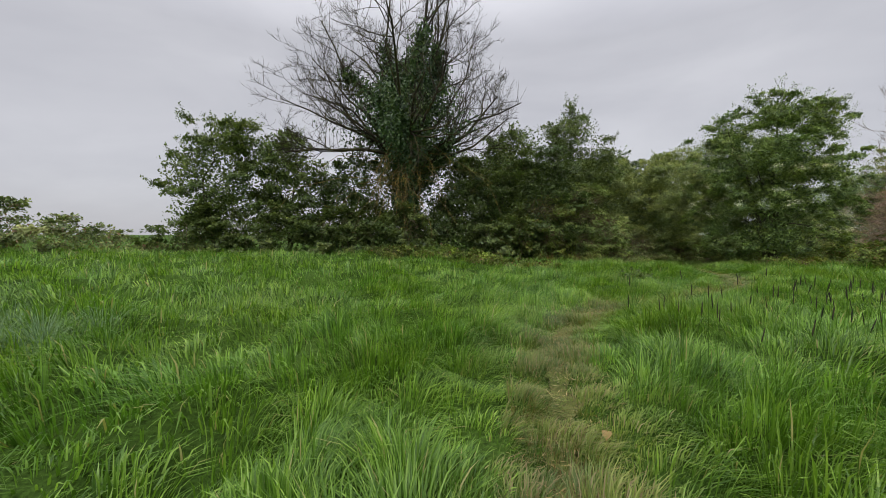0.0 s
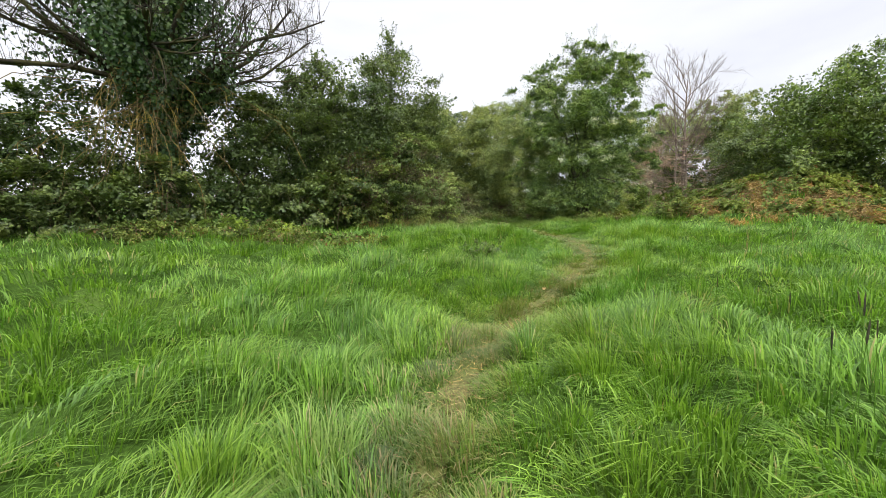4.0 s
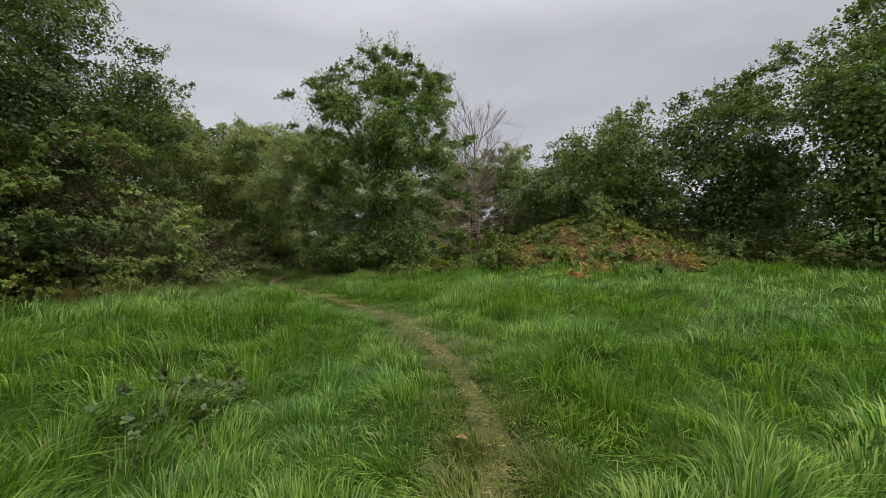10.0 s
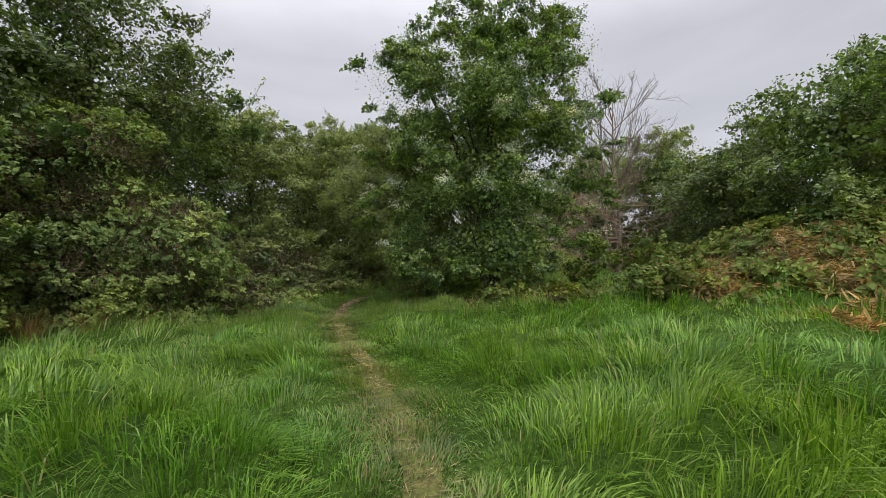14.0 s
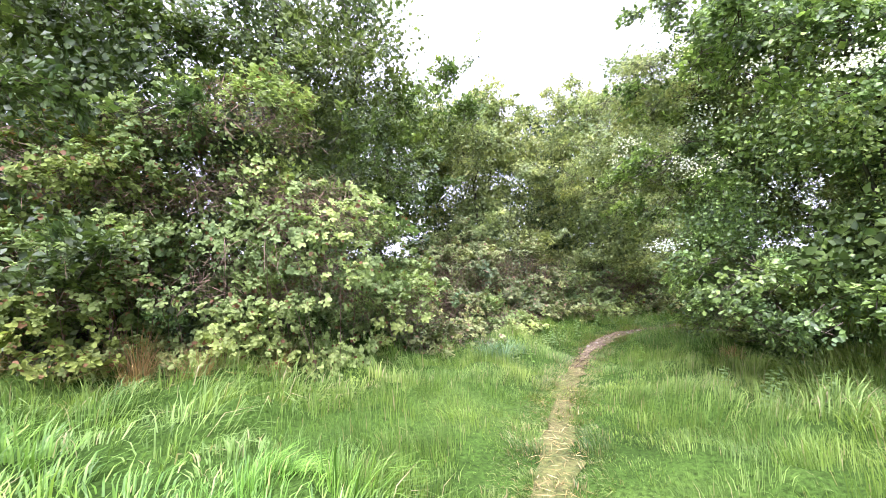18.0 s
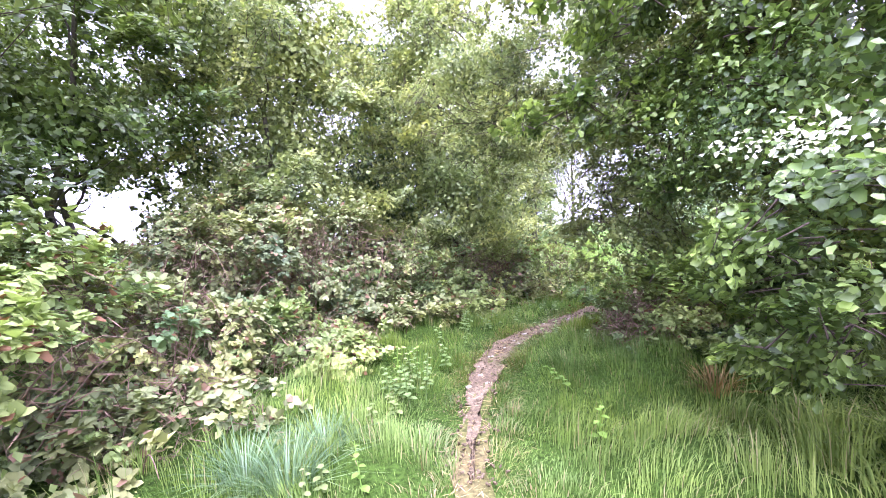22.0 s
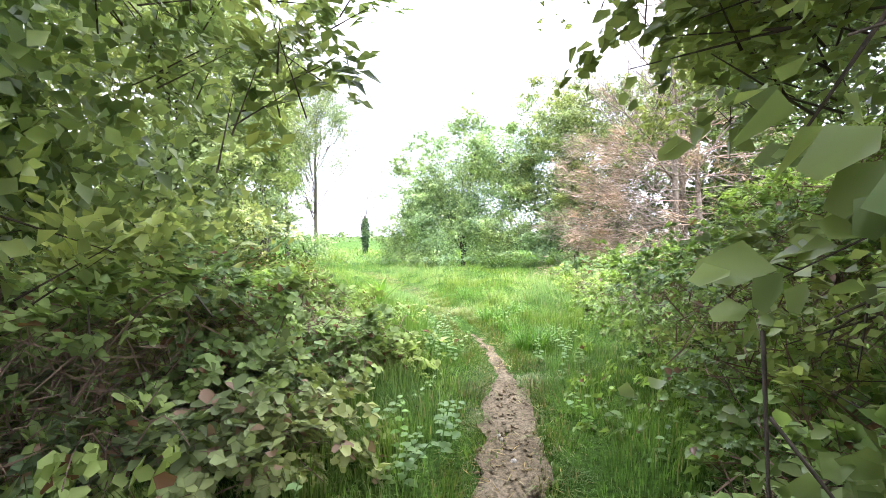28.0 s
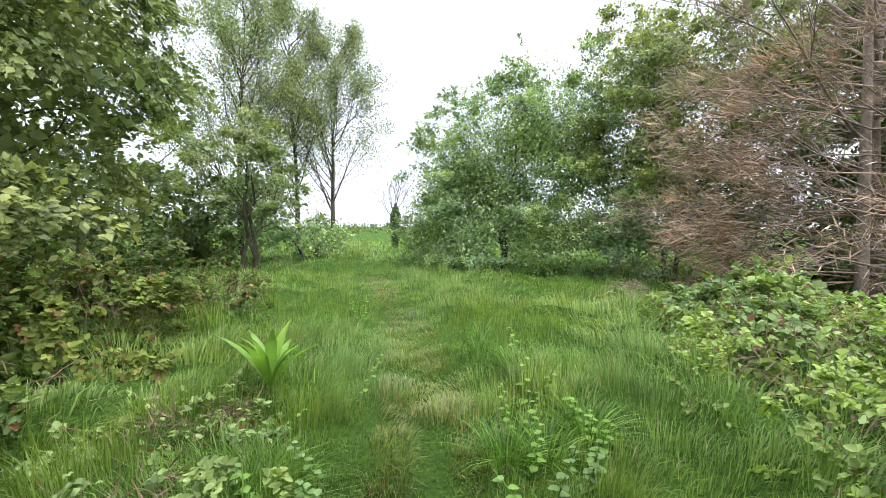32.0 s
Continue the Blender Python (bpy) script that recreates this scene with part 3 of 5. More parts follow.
def bramble(x, y, label, lobes, seed, sprays=140, per=46, leaf=0.075, mat=None, canes=14, dead=0.0, group="brambles by the path", near=False, **kw):
    rng = np.random.default_rng(seed)
    ob = thing("bramble_bush", x, y, label, "bramble", group)
    opt = dict(deep=160, deep_size=0.1, reach=0.42, droop=0.35, width=0.15, fill=0.05, low=-0.6, ratio=0.82, upright=0.35, clump=5, core=140, core_size=0.22, full="blunt" if near else False, three=True)
    opt.update(kw)
    leaves, twigs, tips = crown(rng, lobes, sprays, max(6, int(per * 0.42)), leaf, **opt)
    def drape(shape):
        v, t = shape
        v = np.array(v)
        v[:, 2] += height(x + v[:, 0], y + v[:, 1]) - height(x, y)
        return v, t

    part("foliage", drape(clip_low(leaves, -0.05, 4)), mat or M_BRAMBLE, ob, "", "stuff")
    lob = np.array(lobes, float)
    for k in range(canes):
        c = lob[k % len(lob)]
        w = rng.uniform(0, 2 * math.pi)
        foot = np.array([c[0] + math.cos(w) * c[3] * rng.uniform(0.2, 0.9), c[1] + math.sin(w) * c[4] * rng.uniform(0.2, 0.9), -0.05])
        out = np.array([math.cos(w + rng.normal(0, 0.6)), math.sin(w + rng.normal(0, 0.6)), 0])
        h = min((c[2] + c[5]) * rng.uniform(0.6, 0.98), 1.9)
        n = np.linspace(0, 1, 8)[:, None]
        pts = foot + out * n * rng.uniform(0.4, 1.3) + np.array([0, 0, 1.0]) * (h * np.sin(np.minimum(n * 2.2, 2.6)))
        if off_track(x + pts[:, 0], y + pts[:, 1])[0].min() < 0.85:
            continue
        part("cane", drape(tube(pts, 0.0062 - 0.0036 * n[:, 0], 4)), M_CANE, ob)
    if dead > 0:
        n = int(len(leaves[1]) / 3 * dead)
        i = rng.integers(0, len(lob), n)
        d = unit(rng.normal(0, 1, (n, 3)))
        d[:, 2] = np.abs(d[:, 2]) * 0.9
        pos = lob[i, :3] + d * lob[i, 3:] * rng.uniform(0.5, 0.97, n)[:, None]
        pos[:, 2] = np.abs(pos[:, 2])
        s = rng.uniform(0.10, 0.28, n)
        part("dead_stalk", drape(leaf_shapes(pos, rng.normal(0, 1, (n, 3)) * np.array([1, 1, 0.9]), rng.normal(0, 1, (n, 3)), s, s * 0.04)), M_CANE, ob,
             "dry brown stalks inside the bramble", "stuff")
    return ob


def bracken(x, y, size, seed, tall=0.55):
    """A patch of collapsed dead bracken and dry grass stalks."""
    rng = np.random.default_rng(seed)
    ob = thing("dead_bracken", x, y, "patch of collapsed orange-brown dead bracken", "bracken", "dead bracken on the mound")
    n = 1500
    r, w = np.sqrt(rng.uniform(0, 1, n)) * size * 1.3, rng.uniform(0, 2 * math.pi, n)
    px, py = np.cos(w) * r, np.sin(w) * r * 1.1
    pos = np.stack([px, py, height(x + px, y + py) - height(x, y) + rng.uniform(0.0, tall, n) * (1 - 0.55 * r / size / 1.3)], 1)
    ax = np.stack([rng.normal(0, 1, n), rng.normal(0, 1, n), rng.normal(-0.3, 0.6, n)], 1)
    s = rng.uniform(0.12, 0.34, n)
    part("frond", leaf_shapes(pos, ax, rng.normal(0, 1, (n, 3)), s, s * 0.12), M_BRACKEN, ob, "", "stuff")


# the ivy-clad bare tree in the hedge
def ivy_tree():
    rng = np.random.default_rng(11)
    ob = thing("ivy_clad_tree", -2.0, 22.8, "large bare spring tree with trunk and limbs wrapped in dark ivy", "tree")
    trunk = np.array([(0, 0, -0.1), (0.05, 0, 1.5), (0.1, 0.05, 3.0), (0.05, 0.1, 4.6), (0.1, 0.1, 6.2)])
    tr = part("trunk", tube(trunk, [0.5, 0.42, 0.38, 0.34, 0.28], 10), M_BARK_LICHEN, ob)
    ivy_at = []

    def upright(v):
        """Straight young shoots standing on a limb."""
        c = v.reshape(6, -1, 3).mean(1)
        u = rng.uniform(1.0, 5.0, 34)
        j = np.minimum(u.astype(int), 4)
        q = c[j] + (c[j + 1] - c[j]) * (u - j)[:, None] + rng.normal(0, 0.12, (34, 3))
        return thin_sticks(q, q + rng.normal(0, 0.16, (34, 3)) + np.array([0, 0, 1.0]) * rng.uniform(0.5, 1.4, (34, 1)), np.full(34, 0.010), np.full(34, 0.004))

    for k in range(18):
        w = k * 2.399 + 0.3
        tilt = 0.2 + 1.0 * (k / 17.0) ** 0.7
        d = np.array([math.cos(w) * tilt, math.sin(w) * tilt, 1.15 - 0.95 * (k / 17.0)])
        start = trunk[4] if k < 7 else trunk[2] + (trunk[4] - trunk[2]) * rng.uniform(0.25, 1.0)
        ln = rng.uniform(8.0, 9.4) if k < 9 else rng.uniform(6.0, 7.2)
        limb = grow(rng, start, d, ln, rng.uniform(0.10, 0.14), 3, 0.6, 0.3, 7, 0.46, 0.45, thin=0.009)
        part("limb", joined(limb + [upright(limb[0][0])]), M_LIMB, tr)
        if k < 10 or k == 13:
            ivy_at.append((limb[0][0].reshape(6, -1, 3).mean(1), 0.62 if k < 6 else 0.42))
    for d, h, ln in (((1, -0.25, 0.3), 4.9, 7.0), ((0.9, 0.2, 0.6), 5.6, 7.2), ((0.8, -0.5, 0.25), 4.8, 6.4), ((-1, -0.2, 0.35), 5.4, 7.0), ((-0.9, 0.25, 0.65), 5.9, 7.2), ((-0.7, -0.6, 0.4), 5.2, 6.4)):
        limb = grow(rng, (0, 0, h), d, ln, 0.10, 3, 0.62, 0.32, 6, 0.46, 0.45, thin=0.009)
        part("limb", joined(limb + [upright(limb[0][0])]), M_LIMB, tr)
    pos = []
    for v, share in ivy_at:
        n = 2600
        u = rng.uniform(0, share, n) * 5
        i = u.astype(int)
        c = v[i] + (v[np.minimum(i + 1, 5)] - v[i]) * (u - i)[:, None]
        pos.append(c + rng.normal(0, 1, (n, 3)) * (0.52 - 0.3 * u / 5 / share)[:, None])
    n = 19000
    w, h, r = rng.uniform(0, 2 * math.pi, n), rng.uniform(1.6, 10.2, n), np.sqrt(rng.uniform(0.1, 1, n))
    rr = 0.7 + 2.5 * np.exp(-((h - 7.0) / 2.2) ** 2)
    lump = 1 + 0.36 * np.sin(w * 5 + h * 0.6) + 0.22 * np.sin(w * 7 - h * 3)
    pos.append(np.stack([np.cos(w) * rr * r * lump, np.sin(w) * rr * r * lump, h], 1))
    pos = np.concatenate(pos)
    n = len(pos)
    s = rng.uniform(0.10, 0.18, n)
    ax = rng.normal(0, 0.6, (n, 3)) + np.array([0, 0, -0.8])
    up = unit(pos * np.array([1, 1, 0])) + rng.normal(0, 0.5, (n, 3))
    part("ivy", leaf_shapes(pos, ax, up, s, s * 0.85), M_IVY, ob, "dense dark green ivy leaves", "stuff")
    # hanging lichen-yellow stems at the foot
    for k in range(58):
        n = np.linspace(0, 1, 9)
        out, down, h = rng.uniform(1.3, 2.9), rng.uniform(0.8, 2.6), rng.uniform(3.2, 5.6)
        side = rng.normal(-0.9, 1.7)
        pts = np.stack([side * n ** 0.8, -out * n ** 0.7, h + 1.0 * n * (1 - n) - down * n ** 2.6], 1)
        pts[1:] += np.cumsum(rng.normal(0, 0.15, (8, 3)), 0)
        q = pts[rng.integers(3, 9, 9)]
        twigs = thin_sticks(q, q + rng.normal(0, 0.25, (9, 3)) - np.array([0, 0, 0.25]), np.full(9, 0.007), np.full(9, 0.003))
        part("hanging_stem", joined([tube(pts, rng.uniform(0.010, 0.022) * (1.1 - 0.7 * n), 4), twigs]), M_BARK_LICHEN, ob, "yellow lichen-covered hanging stem")


ivy_tree()

HEDGE = "hedge along the meadow"
leafy("hawthorn_bush", -12.6, 22.0, "dense green hawthorn bush at the hedge's end", "bush", HEDGE,
      [(0, 0, 1.8, 2.2, 1.8, 2.0), (-0.7, 0, 4.4, 1.8, 1.5, 1.7), (0.9, 0.2, 5.6, 1.6, 1.5, 1.6), (1.6, 0, 3.4, 1.8, 1.5, 1.8)], M_HEDGE, 21, 420, 42, leaf=0.12, reach=0.59, shoots=50)
leafy("hedge_bush", -8.4, 22.4, "dense green hedge bush with bramble at its foot", "bush", HEDGE,
      [(0, 0, 1.6, 2.4, 1.6, 1.8), (0.4, 0, 4.2, 2.0, 1.5, 1.9), (-1.2, 0.3, 5.3, 1.6, 1.4, 1.5)], M_HEDGE, 22, 420, 42, leaf=0.12, reach=0.53, shoots=50)
leafy("hedge_bush", -5.0, 21.8, "dark hedge bush with bramble", "bush", HEDGE,
      [(0, 0, 1.2, 2.2, 1.4, 1.6), (0.8, -0.2, 1.0, 2.2, 1.3, 1.2), (-0.8, 0.6, 3.2, 1.8, 1.3, 1.6), (0.2, 0.9, 4.6, 1.3, 1.1, 1.2)], M_DARKLEAF, 23, 400, 42, leaf=0.12, reach=0.46)
leafy("hedge_bush", 0.0, 22.0, "dark green hedge bush tangled with bramble", "bush", HEDGE,
      [(0, 0, 1.0, 2.6, 1.3, 1.3), (-2.0, -0.1, 0.9, 1.6, 1.2, 1.2), (1.4, 0.8, 2.6, 1.6, 1.3, 1.6)], M_DARKLEAF, 24, 420, 42, leaf=0.11, reach=0.6)
leafy("hedge_bush", 0.4, 24.0, "tangled green hedge bush behind the ivy-clad tree", "bush", HEDGE,
      [(0, 0, 2.4, 1.8, 1.3, 2.2), (0.4, 0, 4.4, 1.4, 1.2, 1.3), (-4.6, 0.2, 2.6, 1.6, 1.3, 2.2)], M_HEDGE, 29, 320, 38, leaf=0.12, reach=0.53)
leafy("field_maple", 3.0, 24.0, "loose upright hedge tree with sparse young leaves", "tree", HEDGE,
      [(0, 0, 2.2, 2.4, 1.6, 2.4), (0.2, 0, 4.8, 2.2, 1.8, 1.7), (1.4, 0.2, 6.4, 1.5, 1.4, 1.3), (-1.2, 0, 4.4, 1.3, 1.2, 1.3)], M_HEDGE, 25, 600, 36, leaf=0.10, shoots=60,
      reach=0.73, fill=0.15, upright=0.35, width=0.16)
leafy("holly_bush", 5.6, 22.5, "dense dark green domed hedge bush", "bush", HEDGE,
      [(0, 0, 1.5, 2.3, 1.6, 1.9), (0, 0, 3.9, 2.0, 1.6, 1.9), (-0.8, 0.3, 2.8, 1.6, 1.3, 1.7)], M_DARKLEAF, 26, 700, 46, leaf=0.095, reach=0.5, core=600, core_size=0.32)
leafy("hedge_tree", 7.4, 24.6, "tall leafy hedge tree with loose top shoots", "tree", HEDGE,
      [(0, 0, 2.4, 2.2, 1.7, 2.4), (-0.2, 0, 5.2, 2.1, 1.8, 2.0), (0.2, -0.2, 7.4, 1.6, 1.4, 1.3), (1.3, 0, 4.2, 1.4, 1.2, 1.6), (1.8, -0.7, 5.6, 1.3, 1.2, 1.3)], M_HEDGE, 27, 900, 40, deep=300, deep_size=0.15, leaf=0.085, shoots=70,
      reach=0.66, fill=0.2, upright=0.3, core=500, core_size=0.32)

# the flowering hawthorn beside the path, and its neighbour
leafy("hawthorn_tree", 16.8, 21.1, "tall round hawthorn tree with fresh green leaves and white blossom", "tree", "",
      [(0, 0, 1.5, 2.85, 2.85, 1.8), (-0.1, 0.1, 3.5, 2.95, 2.95, 2.0), (0.1, -0.2, 5.6, 2.6, 2.6, 2.0), (-1.5, 1.2, 6.7, 1.8, 1.8, 1.5),
       (0.1, 0.0, 7.7, 2.0, 2.0, 1.2), (1.3, -1.2, 6.9, 1.6, 1.6, 1.4), (-1.6, 1.1, 4.9, 1.7, 1.7, 1.4), (1.5, -1.2, 4.8, 1.7, 1.7, 1.4),
       (-1.3, -1.4, 5.5, 1.6, 1.6, 1.4), (1.2, 1.4, 5.4, 1.6, 1.6, 1.4), (-2.35, 0.6, 2.0, 0.9, 1.0, 0.7), (-1.8, 1.7, 2.1, 0.9, 0.9, 0.7), (-2.35, -0.6, 2.9, 0.9, 1.0, 0.7)], M_HERO, 31, 4100, 40, stems=5,
      stem_r=0.12, leaf=0.050, full="blunt", ratio=0.8, reach=0.32, width=0.13, fill=0.02, blossom=250, droop=0.5, core=1150, core_size=0.14, boughs=230, bough=0.24, even=0.30, shoots=70, deep=900, deep_size=0.14, solid=0.93)
leafy("hawthorn_tree", 19.4, 23.7, "smaller hawthorn leaning over the footpath with fresh leaves", "tree", "",
      [(0, 0, 1.6, 2.0, 1.6, 1.6), (-0.4, 0.5, 3.6, 2.0, 1.5, 1.5), (-1.9, 1.9, 3.6, 1.4, 1.0, 0.9), (0.4, 0, 5.2, 1.6, 1.5, 1.3), (-3.3, 2.4, 3.5, 1.5, 1.1, 0.6),
       (-2.8, 1.0, 3.2, 1.4, 1.0, 1.1), (-4.2, 1.4, 5.0, 1.6, 1.4, 1.1), (-2.2, 2.4, 5.0, 1.6, 1.3, 1.0), (-2.2, 1.4, 1.5, 0.9, 0.7, 1.4), (-3.9, 2.9, 4.4, 1.3, 1.0, 0.7), (-3.0, 1.5, 1.7, 0.6, 0.4, 1.1), (-3.2, 2.0, 2.95, 1.1, 0.8, 0.5), (-2.0, 2.3, 3.1, 1.0, 0.8, 0.6), (0.9, 1.7, 4.2, 1.5, 1.0, 1.0), (-3.8, 2.8, 2.85, 1.0, 0.8, 0.4), (-4.6, 3.2, 4.2, 1.2, 1.0, 0.8), (-2.7, 2.2, 2.6, 0.8, 0.6, 0.45), (1.6, 2.1, 3.4, 1.2, 0.8, 0.8), (-1.5, 2.9, 3.3, 0.9, 0.7, 0.7), (-3.2, 0.9, 2.2, 0.8, 0.7, 1.2), (-2.2, 0.5, 2.4, 0.9, 0.8, 1.2), (-1.8, 0.6, 4.2, 1.5, 1.3, 1.4), (-3.4, 0.2, 4.4, 1.3, 1.2, 1.2), (0.1, 1.3, 3.0, 1.2, 0.8, 0.9), (-0.6, 2.0, 3.7, 1.0, 0.7, 0.6)], M_LIGHTLEAF, 32, 3000, 36,
      stems=4, stem_r=0.08, leaf=0.048, full="blunt", ratio=0.75, reach=0.5, fill=0.05, droop=0.5, core=620, core_size=0.17, boughs=150, deep=1500, deep_size=0.1)

# the thicket north of the path
THICKET = "thicket behind the hedge"
leafy("hawthorn_tree", 8.6, 29.4, "green hawthorn with arching branches over brambles", "tree", THICKET,
      [(0, 0, 3.4, 2.6, 2.0, 1.9), (1.0, -0.3, 5.6, 2.4, 1.9, 1.7), (-1.6, 0.4, 4.6, 1.9, 1.7, 1.8), (-2.2, 1.0, 1.4, 1.5, 1.0, 1.4), (1.6, 1.2, 1.4, 1.1, 1.0, 1.3)], M_HAWTHORN, 41, 720, 42, leaf=0.11, deep=520, deep_size=0.14, reach=0.59, shoots=50, core=600, core_size=0.32)
leafy("hawthorn_tree", 12.2, 30.4, "broad young green hawthorn with arching branches", "tree", THICKET,
      [(0, 0, 3.4, 2.5, 1.9, 1.9), (0.4, -0.2, 5.4, 2.4, 1.9, 1.7), (-1.3, 0, 6.0, 1.6, 1.5, 1.4), (0, -0.8, 2.0, 2.0, 1.2, 1.6)], M_LIGHTLEAF, 42, 820, 44, leaf=0.095, deep=520, deep_size=0.14, reach=0.59, shoots=50, core=600, core_size=0.32)
leafy("hawthorn_tree", 15.9, 30.2, "young green hawthorn leaning over the footpath", "tree", THICKET,
      [(0, 0, 3.2, 1.9, 1.7, 2.2), (-0.4, 0, 5.6, 1.9, 1.7, 1.8), (0.3, -0.8, 2.0, 1.7, 1.2, 1.6)], M_LIGHTLEAF, 43, 760, 44, leaf=0.09, deep=520, deep_size=0.14, reach=0.59, shoots=50, core=600, core_size=0.32)
leafy("hedge_tree", 16.0, 35.6, "leafy green tree at the thicket's edge", "tree", THICKET,
      [(0, 0, 2.6, 2.4, 2.0, 2.6), (0, 0, 5.4, 2.2, 2.0, 2.0)], M_HEDGE, 44, 420, 36, leaf=0.12, reach=0.59)
leafy("hedge_tree", 4.6, 31.5, "tall green tree behind the hedge", "tree", THICKET,
      [(0, 0, 3.0, 2.8, 2.0, 3.0), (0, 0, 6.0, 2.4, 2.0, 1.8)], M_HEDGE, 45, 420, 36, leaf=0.14, reach=0.59)
# added backing: dark leaves stand in for the shaded hollow and block sky gaps
leafy("hedge_bush", 9.4, 33.0, "dark green backing bush added behind the hawthorns to darken the thicket", "bush", THICKET,
      [(1.7, 0, 2.4, 2.2, 1.2, 2.6), (5.6, 0.3, 3.0, 2.4, 1.2, 3.0), (-4.2, 0, 2.6, 2.6, 1.2, 2.8), (-0.9, 1.0, 4.9, 2.4, 1.4, 1.5), (2.4, 1.2, 5.6, 2.4, 1.4, 1.7), (-4.0, 1.0, 5.8, 2.6, 1.4, 1.8), (6.0, 1.0, 6.2, 2.4, 1.4, 1.6)], M_DARKLEAF, 47, 700, 36, leaf=0.13, reach=0.53, deep=300)
leafy("hedge_bush", 13.0, 34.6, "dark green bush deep in the thicket", "bush", THICKET,
      [(0, 0, 1.6, 3.4, 1.6, 1.9), (3.6, 0, 1.6, 2.6, 1.6, 1.9)], M_DARKLEAF, 46, 220, 36, leaf=0.14, reach=0.53)

# the far side of the meadow
FAR = "hawthorns on the far side of the meadow"
for k, (x, y, h, s, m) in enumerate([(26.6, 14.8, 7.5, 1.05, M_HAWTHORN), (27.6, 10.2, 8.8, 1.15, M_HEDGE), (25.8, 5.6, 10.2, 1.2, M_HAWTHORN), (24.4, 0.2, 8.4, 1.15, M_HAWTHORN),
                                     (29.8, 19.0, 6.6, 1.0, M_HEDGE), (23.0, -5.5, 8.0, 1.15, M_HEDGE)]):
    leafy("hawthorn_tree", x, y, "large rounded green hawthorn at the meadow's edge", "tree", FAR,
          [(0, 0, h * 0.26, 2.7 * s, 2.8 * s, h * 0.28), (-0.4, 0.3, h * 0.52, 2.6 * s, 2.7 * s, h * 0.24), (0.4, -0.3, h * 0.78, 1.9 * s, 2.0 * s, h * 0.2),
           (-1.0, -1.4, h * 0.42, 1.8, 1.9, 1.8), (-0.8, 1.6, h * 0.66, 1.6, 1.7, 1.4)], m, 51 + k, 700, 42, leaf=0.105, reach=0.73, droop=0.55, core=300, core_size=0.5, shoots=30, deep=330)
leafy("hawthorn_tree", 35.4, 23.4, "green hawthorn behind the bare tree", "tree", FAR,
      [(0, 0, 2.2, 2.2, 2.4, 2.4), (0, 0, 4.8, 2.2, 2.4, 1.9), (-0.4, 1.8, 6.0, 1.7, 1.7, 1.4)], M_HAWTHORN, 59, 420, 38, leaf=0.13, reach=0.59)
leafy("hedge_bush", 33.5, 20.5, "dark green hedge beyond the bare tree", "bush", FAR,
      [(0, 0, 2.0, 2.0, 3.0, 2.4), (1.0, 4.0, 2.4, 2.0, 3.0, 2.6)], M_HEDGE, 58, 260, 36, leaf=0.17, reach=0.59)


leafy("hedge_bush", 31.4, 8.0, "dark green hedge behind the meadow's hawthorns", "bush", FAR,
      [(0, 0, 2.0, 1.6, 3.2, 2.6), (-0.8, -6.0, 2.0, 1.6, 3.2, 2.6), (0.6, 6.0, 2.0, 1.6, 3.2, 2.6), (-1.6, -11.0, 2.0, 1.6, 3.0, 2.6)], M_DARKLEAF, 57, 420, 30, leaf=0.17, reach=0.6, deep=220)

# the bare tree and the dead conifer beyond the mound
def bare_tree():
    rng = np.random.default_rng(61)
    ob = thing("bare_tree", 31.2, 26.1, "slender leafless tree with pale trunk and fan of twigs", "tree")
    trunk = np.array([(0, 0, -0.1), (0.05, 0, 1.6), (0.0, 0.1, 3.4), (0.1, 0.1, 5.6), (0.1, 0.15, 8.2), (0.2, 0.1, 11.4)])
    tr = part("trunk", tube(trunk, [0.13, 0.11, 0.095, 0.07, 0.045, 0.006], 8), M_BARK_PALE, ob)
    for k in range(26):
        w = k * 2.399
        h = 2.8 + 6.4 * ((k + 0.5) / 26) ** 1.2
        start = np.array([np.interp(h, trunk[:, 2], trunk[:, 0]), np.interp(h, trunk[:, 2], trunk[:, 1]), h])
        d = np.array([math.cos(w) * 0.98, math.sin(w) * 0.98, 0.95])
        part("limb", joined(grow(rng, start, d, rng.uniform(3.6, 4.8) * (1.25 - 0.06 * h), 0.042, 2, 0.48, 0.35, 7, 0.52, 0.26, thin=0.0095)), M_BARK_PALE, tr)
    part("second_trunk", tube([(-0.5, 0.2, -0.1), (-0.55, 0.25, 2.0), (-0.5, 0.3, 4.8), (-0.7, 0.4, 7.2), (-1.1, 0.5, 10.2)], [0.11, 0.095, 0.07, 0.04, 0.005], 7), M_BARK_PALE, ob)


bare_tree()


